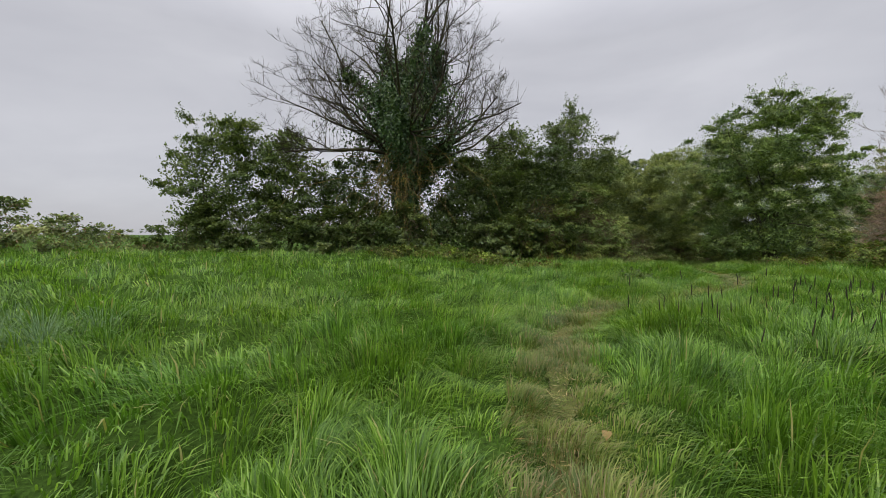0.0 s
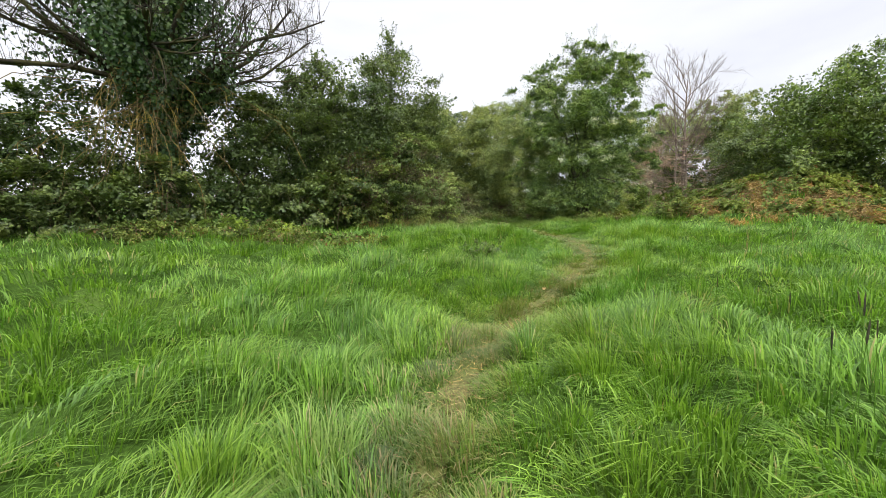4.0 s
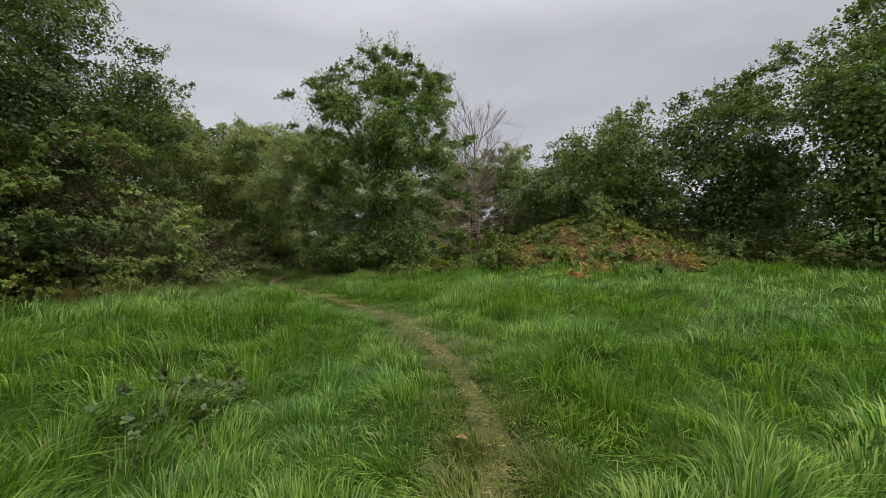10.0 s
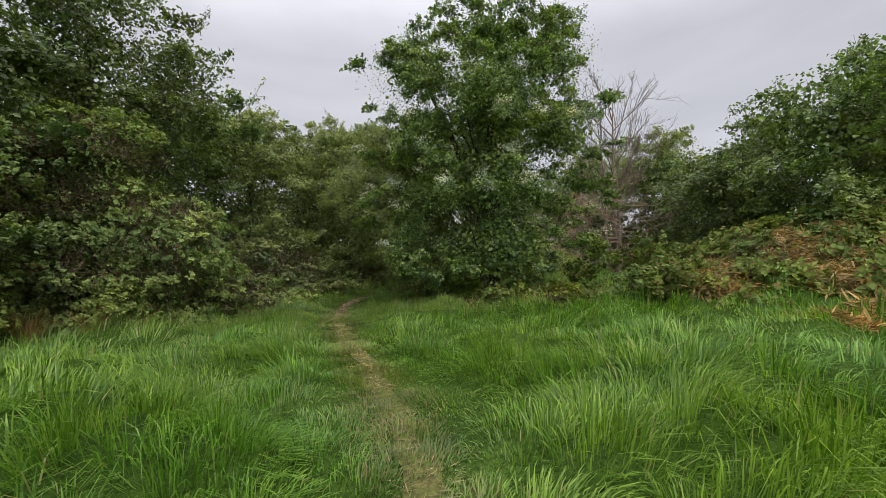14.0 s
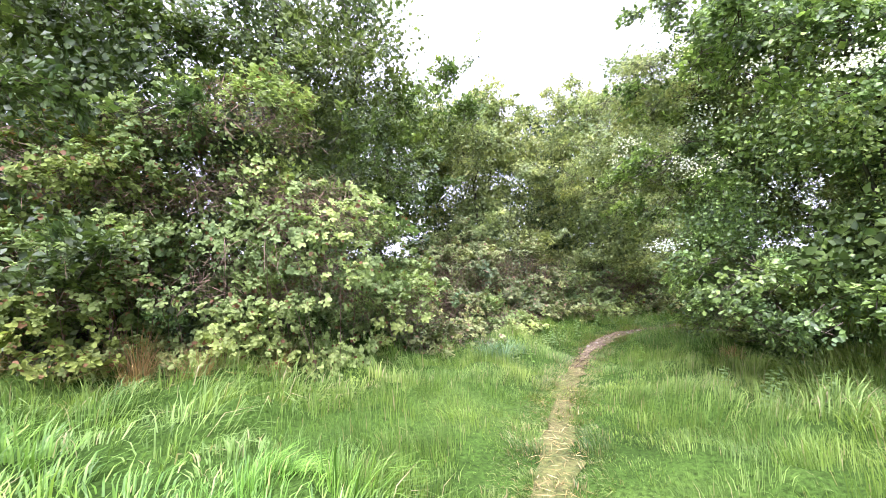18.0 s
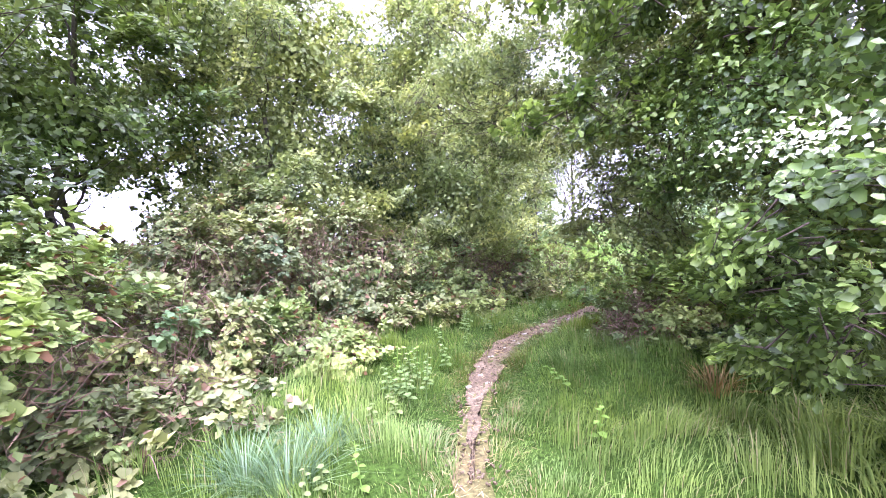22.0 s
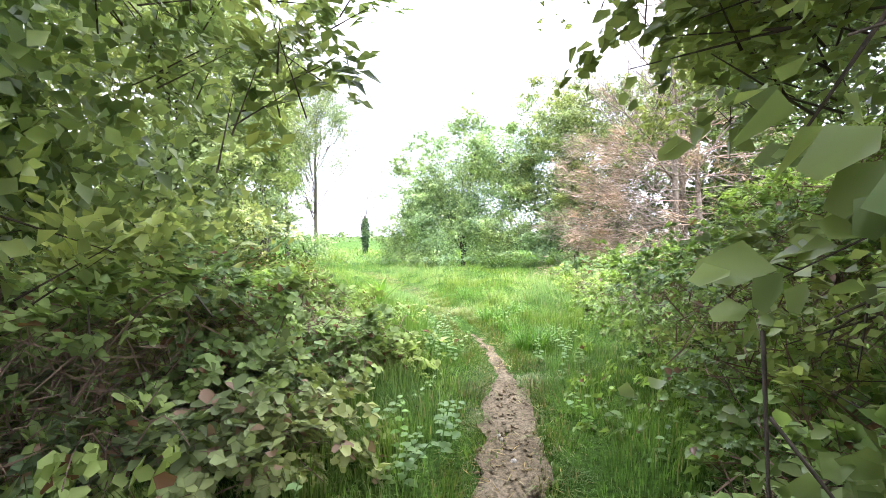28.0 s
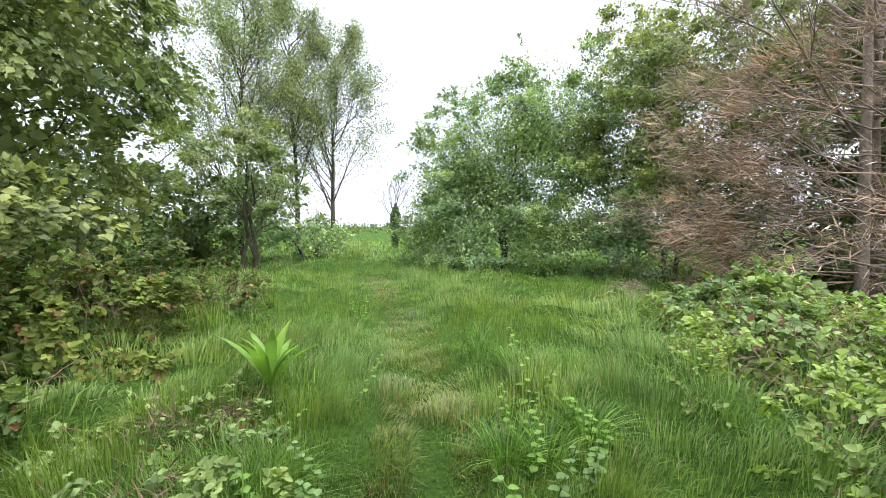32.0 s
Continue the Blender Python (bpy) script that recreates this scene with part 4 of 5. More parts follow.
def dead_conifer():
    rng = np.random.default_rng(62)
    ob = thing("dead_conifer", 30.9, 25.7, "dead conifer with bare brown sweeping branches and dry twigs", "tree")
    tr = part("trunk", tube([(0, 0, -0.1), (0.1, 0, 2.0), (0.1, 0.1, 3.8), (0.0, 0.1, 5.8)], [0.13, 0.10, 0.06, 0.006], 7), M_BARK_PALE, ob)
    needle_v = []
    for k in range(120):
        h = rng.uniform(0.15, 1.0) ** 1.3 * 5.6
        w = rng.normal(1.9, 0.9) if k % 3 else rng.uniform(0, 2 * math.pi)
        dome = math.sqrt(max(0.1, 1 - ((h - 1.9) / 3.9) ** 2)) * rng.uniform(0.75, 1.05)
        way = np.array([math.cos(w) * 3.0 * dome, math.sin(w) * 4.4 * dome, 0.25])
        limb = grow(rng, (0.05, 0, h), way, np.linalg.norm(way) * 1.02, 0.022, 2, 0.4, 0.05, 5, 0.38, 0.42, thin=0.005)
        part("branch", joined(limb), M_BARK_PALE if k % 2 == 0 else M_NEEDLE, tr)
        needle_v.append(np.concatenate([b[0] for b in limb[2:]]))
    pos = np.concatenate(needle_v)
    pos = pos[((pos[:, 0] / 3.0) ** 2 + (pos[:, 1] / 4.4) ** 2 > 0.3) & (pos[:, 2] > 0.1)]
    pos = pos + rng.normal(0, 0.07, pos.shape)
    n = len(pos)
    keep = rng.uniform(0, 1, n) < np.where(pos[:, 1] > -0.6, 0.55, 0.25)
    pos = pos[keep]
    n = len(pos)
    s = rng.uniform(0.18, 0.4, n)
    out = unit(pos * np.array([1, 1, 0.2])) + rng.normal(0, 0.5, (n, 3))
    part("dry_twig", leaf_shapes(pos, out, rng.normal(0, 1, (n, 3)), s, s * 0.05), M_NEEDLE, ob, "fine dry reddish-brown twigs", "stuff")


dead_conifer()

# the last clearing
END = "trees round the far clearing"
leafy("sallow_bush", 33.4, 35.4, "big rounded grey-green bush at the clearing's edge", "bush", END,
      [(0, 0, 2.1, 2.8, 2.8, 2.4), (0.4, -0.8, 4.7, 2.7, 2.7, 2.5), (-0.4, 1.5, 3.4, 2.2, 2.2, 2.2), (-0.4, 2.4, 2.2, 1.9, 1.9, 2.0), (0.6, -2.8, 3.6, 2.1, 2.1, 3.1), (-0.8, 3.6, 1.0, 1.2, 1.2, 1.2), (-1.9, 0.6, 0.9, 1.3, 2.2, 1.1), (-1.4, -2.4, 1.0, 1.4, 1.4, 1.3), (-0.6, -4.6, 1.3, 1.5, 1.7, 1.6)], M_GREYLEAF, 71, 1300, 44, leaf=0.085, reach=0.6, bough=0.26, even=0.55, core=900, core_size=0.3, deep=520, deep_size=0.14, solid=0.95)
leafy("hawthorn_tree", 34.6, 30.2, "green hawthorn behind the dead conifer", "tree", END,
      [(0, 0, 3.2, 2.7, 2.6, 3.0), (0, 0.3, 6.4, 2.3, 2.4, 2.0), (0.4, -2.6, 5.6, 2.2, 2.4, 2.6), (0.8, -5.0, 6.4, 2.2, 2.2, 2.4)], M_LIGHTLEAF, 72, 1000, 48, leaf=0.1, reach=0.59, core=700, core_size=0.35, deep=420, deep_size=0.15, even=0.5, solid=0.94)
leafy("hawthorn_tree", 19.9, 35.4, "tall dense green hawthorn at the clearing's edge", "tree", END,
      [(0, 0, 2.2, 2.6, 2.2, 2.2), (0.2, -0.2, 5.0, 2.5, 2.1, 2.2), (0.1, 0, 7.4, 2.0, 1.9, 1.8), (0.9, -0.8, 3.6, 1.5, 1.3, 1.4)], M_LIGHTLEAF, 73, 1350, 48, leaf=0.085, reach=0.66, droop=0.45, deep=420, deep_size=0.12)


def birch(x, y, h, lean, seed, label):
    rng = np.random.default_rng(seed)
    ob = thing("birch_tree", x, y, label, "tree", END)
    n = np.linspace(0, 1, 8)
    trunk = np.stack([lean * n ** 2 + rng.normal(0, 0.04, 8), rng.normal(0, 0.04, 8), -0.1 + n * h], 1)
    tr = part("trunk", tube(trunk, 0.13 * (1.05 - n), 7), M_BARK, ob)
    tips = []
    for k in range(34):
        u = rng.uniform(0.12, 0.97)
        q = np.array([np.interp(u, n, trunk[:, j]) for j in range(3)])
        w = k * 2.399
        ln = 4.0 * (1.05 - u) ** 0.7 + 0.8
        limb = grow(rng, q, (math.cos(w) * 0.8, math.sin(w) * 0.8, 1.0), ln, 0.03, 2, 0.5, 0.25, 6, 0.46, 0.2)
        part("limb", joined(limb), M_TWIG, tr)
        tips += [b[0][-3:].mean(0) for b in limb] + [b[0][len(b[0]) // 2:len(b[0]) // 2 + 3].mean(0) for b in limb]
    tips = np.array(tips)
    pos = np.repeat(tips, 9, 0) + rng.normal(0, 0.2, (len(tips) * 9, 3))
    m = len(pos)
    s = rng.uniform(0.06, 0.11, m)
    part("crown", leaf_shapes(pos, rng.normal(0, 0.6, (m, 3)) + np.array([0, 0, -0.7]), rng.normal(0, 1, (m, 3)), s, s * 0.7), M_BIRCHLEAF, ob,
         "thin airy crown of small pale leaves", "stuff")


birch(28.4, 45.4, 11.0, 0.4, 81, "tall airy birch with thin pale spring leaves")
birch(31.4, 45.8, 11.4, -0.3, 82, "tall airy birch with thin pale spring leaves")
birch(33.2, 45.4, 10.6, 0.3, 83, "airy birch with sparse leaves at the clearing's end")
leafy("hedge_bush", 31.0, 44.0, "low green bushes under the birches", "bush", END,
      [(0, 0, 0.9, 1.8, 1.0, 1.2), (1.8, 0.6, 0.8, 1.3, 0.9, 1.0), (-2.2, 0.8, 1.6, 1.8, 1.2, 1.8)], M_GREYLEAF, 84, 240, 40, leaf=0.12, reach=0.6)
leafy("cherry_tree", 27.0, 41.8, "small light-green tree with fine low branches", "tree", END,
      [(0, 0, 3.2, 2.0, 1.8, 1.4), (0.5, 0, 4.6, 1.5, 1.4, 1.2), (1.4, 0.6, 2.6, 1.5, 1.2, 1.2)], M_BIRCHLEAF, 85, 420, 38, stems=4, leaf=0.10, reach=0.53, fill=0.05, core=0)
leafy("hedge_bush", 24.4, 43.0, "dense green bush behind the clearing", "bush", END,
      [(0, 0, 1.6, 2.4, 1.4, 1.8), (-2.6, -2.0, 2.0, 2.2, 1.6, 2.4), (1.8, 1.6, 1.2, 1.6, 1.2, 1.4)], M_HEDGE, 87, 380, 40, leaf=0.13, reach=0.53)
FIELD = "hedgerows beyond the fields"
for k, (x, y, rx, ry, h) in enumerate([(70, 96, 26, 3, 2.6), (30, 104, 22, 3, 3.0), (-30, 96, 30, 3, 2.4), (-70, 60, 3, 30, 2.6), (104, 60, 3, 30, 3.0), (64, 8, 3, 26, 4.5), (60, 42, 2.5, 9, 2.4)]):
    leafy("hedgerow", x, y, "far low hedgerow at the edge of a field", "hedge", FIELD,
          [((i - 2) * rx * 0.4 * (rx > ry), (i - 2) * ry * 0.4 * (ry > rx), h * 0.4, rx * (0.3 if rx > ry else 1), ry * (0.3 if ry > rx else 1), h * (0.5 + 0.14 * ((i * 7 + k) % 3))) for i in range(5)],
          M_HEDGE, 150 + k, 140, 12, stems=2, leaf=0.5, reach=1.6, width=0.5, fill=0.4, core=2, core_size=3.0, deep=15)


def ivy_stump():
    rng = np.random.default_rng(86)
    ob = thing("ivy_covered_tree", 38.6, 46.2, "slim bare tree with ivy-wrapped trunk beside the field", "tree", END)
    tr = part("trunk", tube([(0, 0, -0.1), (0.03, 0, 1.6), (0, 0.05, 3.0)], [0.1, 0.08, 0.05], 7), M_BARK, ob)
    for k in range(7):
        w = k * 2.399
        part("limb", joined(grow(rng, (0, 0, rng.uniform(1.8, 2.9)), (math.cos(w) * 0.5, math.sin(w) * 0.5, 1), 1.9, 0.03, 2, 0.4, 0.3, 5, 0.5, 0.25, thin=0.01)), M_BARK, tr)
    n = 2000
    h, w = rng.uniform(0.05, 2.8, n), rng.uniform(0, 2 * math.pi, n)
    r = (0.12 + 0.16 * np.exp(-((h - 1.7) / 0.7) ** 2)) * rng.uniform(0.4, 1.2, n) * (1 + 0.4 * np.sin(w * 2 + h * 4))
    pos = np.stack([np.cos(w) * r, np.sin(w) * r, h], 1)
    s = rng.uniform(0.09, 0.15, n)
    part("ivy", leaf_shapes(pos, rng.normal(0, 0.6, (n, 3)) - np.array([0, 0, 0.8]), pos * np.array([1, 1, 0]) + rng.normal(0, 0.2, (n, 3)), s, s * 0.8), M_IVY, ob, "", "stuff")


ivy_stump()

# brambles: the mound, the hedge foot, both sides of the footpath
bramble(21.6, 14.4, "low bramble mound with patches of dead brown bracken", [(0, 0, 0.15, 3.4, 3.6, 0.5), (-1.6, 1.8, 0.15, 2.2, 1.8, 0.55), (0.4, -2.4, 0.1, 2.2, 1.8, 0.5), (2.6, 0.6, 0.2, 2.0, 3.0, 0.6), (2.2, 2.6, 0.15, 2.2, 1.8, 0.5)], 91, 1250, 34,
        0.11, M_BRAMBLE_OLIVE, 40, 0.16, "brambles in the meadow", reach=0.35)
for k, (x, y, s) in enumerate([(18.6, 16.0, 0.55), (19.2, 14.0, 0.5), (20.0, 12.8, 0.7), (20.6, 11.4, 0.6), (20.6, 14.4, 0.4), (16.9, 13.6, 0.3), (18.4, 13.2, 0.35), (19.6, 16.4, 0.4), (21.4, 12.8, 0.4), (20.6, 16.0, 0.35), (22.0, 14.2, 0.5), (21.2, 15.4, 0.45), (22.6, 16.4, 0.4), (21.8, 12.2, 0.5), (23.2, 13.2, 0.5)]):
    bracken(x, y, s, 140 + k, 0.72 if x > 18.3 and s > 0.36 else 0.25)
bramble(18.2, 17.4, "low green bramble at the hawthorn's foot", [(0, 0, 0.3, 1.7, 1.2, 0.7), (1.6, 0.6, 0.3, 1.2, 1.2, 0.9)], 92, 220, 40, 0.085, M_BRAMBLE_OLIVE, 8, 0.05, "brambles in the meadow")
bramble(25.0, 11.6, "dark low brambles under the hawthorns", [(0, 0, 0.4, 1.6, 2.6, 0.8), (0, -4.0, 0.4, 1.6, 2.6, 0.8)], 93, 300, 40, 0.09, M_BRAMBLE_OLIVE, 10, 0.1, "brambles in the meadow")
bramble(0.2, 20.0, "low sprawl of bramble in the long grass", [(0, 0, 0.2, 1.8, 0.8, 0.45), (1.6, -0.6, 0.1, 1.2, 0.7, 0.4)], 94, 160, 40, 0.085, M_BRAMBLE_FRESH, 8, 0.04, "brambles in the meadow")
bramble(-17.0, 20.5, "low brown bramble bank at the meadow's edge", [(0, 0, 0.4, 2.6, 1.6, 1.0), (-3.5, -0.6, 1.0, 2.8, 1.8, 1.5), (-7.0, -1.5, 1.4, 3.2, 2.0, 1.8), (2.6, 0.4, 0.2, 1.6, 1.2, 0.6)], 95, 420, 36, 0.12, M_BRAMBLE_DULL, 10, 0.1,
        "brambles in the meadow", core=60, core_size=0.6)

for k, (x, y, r) in enumerate([(-12.8, 20.6, 2.0), (-9.4, 20.8, 2.0), (-6.0, 20.4, 2.0), (-2.8, 20.6, 1.9), (3.2, 21.2, 1.9)]):
    bramble(x, y, "dark bramble tangle along the foot of the hedge", [(0, 0.2, 0.7, r, 0.9, 1.2), (r * 0.5, 0.5, 1.2, r * 0.8, 0.9, 1.3)], 170 + k, 300, 34, 0.1, M_HEDGE, 12, 0.04, "brambles in the meadow")
leafy("hedge_bush", 33.8, 28.4, "dark green bush behind the dead conifer", "bush", END,
      [(0, 0, 1.8, 1.8, 2.2, 2.3), (0.4, -3.4, 1.8, 1.8, 2.4, 2.3)], M_HEDGE, 88, 240, 36, leaf=0.13, reach=0.7)

bramble(7.4, 22.4, "tall bramble thicket with reddish stems at the hedge's end", [(0, 0, 0.9, 1.3, 0.9, 1.1), (0.2, 0.2, 2.2, 1.2, 0.9, 1.1), (1.2, 0.3, 1.0, 1.1, 0.9, 1.2), (-1.5, -0.5, 1.0, 1.2, 0.9, 1.2), (-1.3, -0.3, 2.2, 1.1, 0.8, 1.0), (0.4, 0.0, 3.3, 1.2, 0.9, 1.0), (1.5, 0.0, 2.0, 1.0, 0.8, 1.0), (-1.0, 0.2, 3.2, 1.0, 0.8, 0.8)], 101, 1450, 36, 0.052, M_BRAMBLE, 48, 0.16, near=True, low=-0.95)
bramble(5.3, 21.7, "tall bramble wall hanging over the dark hedge bush", [(0, 0, 0.9, 1.5, 0.8, 1.2), (0.1, 0.2, 2.4, 1.4, 0.8, 1.1), (-1.5, 0.1, 1.2, 1.1, 0.8, 1.2)], 114, 600, 36, 0.06, M_BRAMBLE_OLIVE, 30, 0.14, near=True, low=-0.95)
bramble(9.6, 23.9, "bramble bank with fresh green leaves", [(0, 0, 0.6, 1.2, 1.0, 0.9), (0.2, 1.2, 0.8, 1.1, 1.1, 1.1)], 102, 360, 38, 0.06, M_BRAMBLE, 20, 0.09, near=True)
bramble(10.3, 26.2, "bramble bank with brown canes beside the footpath", [(0, 0, 0.5, 1.2, 1.2, 0.8), (0.8, 1.6, 0.9, 1.6, 1.3, 1.1)], 103, 400, 38, 0.06, M_BRAMBLE_DULL, 28, 0.18, near=True)
bramble(12.9, 28.1, "tall bramble bank below the thicket", [(0, 0, 0.9, 1.7, 1.0, 1.3), (-1.4, 0.6, 1.2, 1.5, 1.0, 1.4)], 104, 440, 38, 0.06, M_BRAMBLE_DULL, 28, 0.15, near=True)
bramble(15.6, 28.9, "bramble bank beside the footpath", [(0, 0, 0.6, 1.4, 0.9, 0.95), (1.4, 0.6, 0.6, 1.2, 0.9, 0.9)], 105, 340, 38, 0.06, M_BRAMBLE, 24, 0.15, near=True)
bramble(18.5, 29.8, "bramble bank with fresh leaves and dry canes", [(0, 0, 0.35, 0.9, 0.8, 0.8), (0.6, 1.3, 0.2, 1.0, 0.9, 0.6), (-1.4, -0.2, 0.4, 1.1, 0.9, 0.85), (0.1, 2.8, 0.3, 1.4, 1.2, 0.6)], 106, 520, 38, 0.06, M_BRAMBLE, 26, 0.14, near=True)
bramble(20.4, 33.6, "low brambles under the hawthorn", [(0, 0, 0.4, 1.8, 1.2, 0.8), (2.2, 1.6, 0.3, 1.6, 1.0, 0.7)], 107, 330, 38, 0.062, M_BRAMBLE_OLIVE, 10, 0.1, near=True)
bramble(18.9, 25.5, "bramble and sapling leaves beside the footpath", [(0, 0, 0.7, 1.3, 0.75, 1.0), (1.5, 0.4, 0.6, 1.2, 0.9, 0.9), (0.4, -0.8, 1.4, 1.3, 0.8, 1.0)], 108, 600, 40, 0.038, M_BRAMBLE_FRESH, 22, 0.09, near=True, full=True)
bramble(22.7, 26.2, "wide bank of fresh yellow-green bramble", [(0, 0, 0.4, 1.8, 1.2, 0.75), (1.8, 0.9, 0.3, 1.7, 1.3, 0.65), (0.8, -1.6, 0.6, 2.0, 1.4, 0.9), (-1.8, -1.0, 1.0, 1.0, 0.7, 1.1), (-0.6, -1.4, 1.3, 1.1, 0.8, 1.1)], 109, 1150, 40, 0.043, M_BRAMBLE_FRESH, 26, 0.06, near=True, full=True)
bramble(20.1, 30.0, "low sprawl of bramble in the long grass", [(0, 0, 0.08, 0.8, 0.5, 0.34), (0.8, 0.8, 0.06, 0.6, 0.4, 0.28)], 115, 170, 38, 0.042, M_BRAMBLE, 8, 0.08, near=True, full=True)
bramble(26.4, 27.6, "low bramble in front of the dead conifer", [(0, 0, 0.3, 1.6, 1.2, 0.6)], 110, 160, 40, 0.085, M_BRAMBLE, 8, 0.15)
for k, (x, y) in enumerate([(10.9, 24.6), (12.2, 25.9), (13.7, 27.1), (15.2, 27.8), (16.9, 28.5), (18.6, 29.0)]):
    bramble(x, y, "low leafy bramble and nettle beside the footpath", [(0, 0, 0.1, 0.9, 0.6, 0.5), (-0.4, 0.5, 0.25, 0.8, 0.6, 0.55)], 120 + k, 150, 40, 0.066, M_BRAMBLE if k % 2 else M_BRAMBLE_DULL, 8, 0.1, near=True)
bramble(16.9, 25.1, "low green bramble under the hawthorn", [(-0.6, -0.6, 0.2, 0.8, 0.7, 0.6), (0.5, 0.2, 0.3, 0.9, 0.7, 0.7)], 112, 260, 42, 0.055, M_BRAMBLE, 8, 0.15, near=True, full=True)
bramble(15.3, 19.3, "low leafy weeds in front of the hawthorn", [(0, 0, 0.1, 0.8, 0.6, 0.45), (0.9, -1.0, 0.1, 0.9, 0.6, 0.4)], 113, 150, 40, 0.08, M_BRAMBLE_OLIVE, 6, 0.1, near=True)


# ---- grass ----
def blades(base, way, tall, wide, lean, material, name, label, rng, fine=False):
    """One sheet of grass blades, rising from base and bending over towards way."""
    n = len(base)
    s = unit(np.cross(way, np.array([0, 0, 1.0])) + way * rng.normal(0, 0.5, n)[:, None])
    up = np.array([0, 0, 1.0])
    W = wide[:, None]

    def at(u):
        rise = u * (1.04 - 0.16 * u - 0.42 * lean * u)
        return base + up * (tall * rise)[:, None] + way * (tall * lean * 0.86 * u ** 1.9)[:, None]

    if fine:
        a, c, tip = at(0.42), at(0.76), at(1.0)
        rows = [base - s * W * 0.4, base + s * W * 0.4, a + s * W * 0.5, a - s * W * 0.5, c + s * W * 0.38, c - s * W * 0.38, tip]
        f = np.array([(0, 1, 2), (0, 2, 3), (3, 2, 4), (3, 4, 5), (5, 4, 6)])
    else:
        a, tip = at(0.55), at(1.0)
        rows = [base - s * W * 0.5, base + s * W * 0.5, a + s * W * 0.45, a - s * W * 0.45, tip]
        f = np.array([(0, 1, 2), (0, 2, 3), (3, 2, 4)])
    k = len(rows)
    t = (np.arange(n)[:, None, None] * k + f[None]).reshape(-1, 3)
    ob = new(name, mesh_of(name, np.stack(rows, 1).reshape(-1, 3), t, material))
    tagged(ob, label, "grass", kind="stuff")


def tufts(rng, x, y, d, size, count, spread, wide, material, name, label, fine=False, bow=0.85):
    """Tufts at x, y: each leans its own way, its blades fanning out of the middle."""
    n = len(x)
    lie = np.sin(x * 0.8 + 1.4 * np.sin(y * 0.7)) * 1.9 + np.cos(y * 0.9 + x * 0.4) * 1.9 + rng.normal(0, 0.35, n)
    lie = np.stack([np.cos(lie), np.sin(lie), np.zeros(n)], 1) * rng.uniform(0.45, 1.1, n)[:, None]
    off, out, own = clump(x, y)
    lie = lie + out * 1.5
    size = np.minimum(size * (0.72 + 0.62 * own) * np.clip(1.4 - 1.3 * off, 0.32, 1.25), 0.5)
    i = np.repeat(np.arange(n), count)
    m = len(i)
    w = rng.uniform(0, 2 * math.pi, m)
    fan = np.stack([np.cos(w), np.sin(w), np.zeros(m)], 1)
    r = np.sqrt(rng.uniform(0, 1, m)) * spread
    px, py = x[i] + fan[:, 0] * r, y[i] + fan[:, 1] * r
    base = np.stack([px, py, height(px, py) + mounds(px, py, d[i]) - 0.02], 1)
    way = fan * (0.25 + 0.4 * r / spread)[:, None] + lie[i]
    lean = np.clip(np.linalg.norm(way, axis=1) * rng.uniform(0.4, 1.25, m) * bow, 0.12, 1.5)
    tall = size[i] * rng.uniform(0.5, 1.15, m)
    blades(base, unit(way), tall, wide * rng.uniform(0.6, 1.5, m), lean, material, name, label, rng, fine)


def clump(x, y, cell=0.52):
    """Nearest clump of a jittered grid: how far off its middle, which way, and the clump's own number (0 to 1)."""
    best, bx, by, bn = np.full(len(x), 9.0), np.zeros(len(x)), np.zeros(len(x)), np.zeros(len(x))
    gx, gy = np.floor(x / cell), np.floor(y / cell)
    for i in (-1, 0, 1):
        for j in (-1, 0, 1):
            cx, cy = gx + i, gy + j
            h = np.modf(np.abs(np.sin(cx * 127.1 + cy * 311.7) * 437.585))[0]
            k = np.modf(np.abs(np.sin(cx * 269.5 + cy * 183.3) * 437.585))[0]
            dx, dy = x - (cx + 0.1 + 0.8 * h) * cell, y - (cy + 0.1 + 0.8 * k) * cell
            r = np.hypot(dx, dy)
            hit = r < best
            best[hit], bx[hit], by[hit], bn[hit] = r[hit], dx[hit], dy[hit], np.modf(h * 7 + k * 3)[0][hit]
    return best / cell, np.stack([bx, by, np.zeros(len(x))], 1) / cell, bn


def tuft_height(x, y):
    lump = np.sin(x * 1.3 + 0.8 * np.sin(y * 0.9)) * np.sin(y * 1.2 + 0.5 * x) + 0.55 * np.sin(x * 3.1 + 1.1 * np.sin(y * 2.2)) * np.sin(y * 2.7 - x)
    return np.clip(0.74 + 0.6 * lump, 0.2, 1.7)


def scatter(rng, n, band_lo, band_hi, lo=0, hi=None):
    """Places at a distance of band_lo to band_hi from the middle of the path."""
    q = LINE[rng.integers(lo, hi or len(LINE), n)]
    w = rng.uniform(0, 2 * math.pi, n)
    p = q + np.stack([np.cos(w), np.sin(w)], 1) * (np.sqrt(rng.uniform(0, 1, n)) * band_hi)[:, None]
    d, at = off_track(p[:, 0], p[:, 1])
    k = (d > band_lo) & (d < band_hi)
    return p[k, 0], p[k, 1], d[k], at[k]


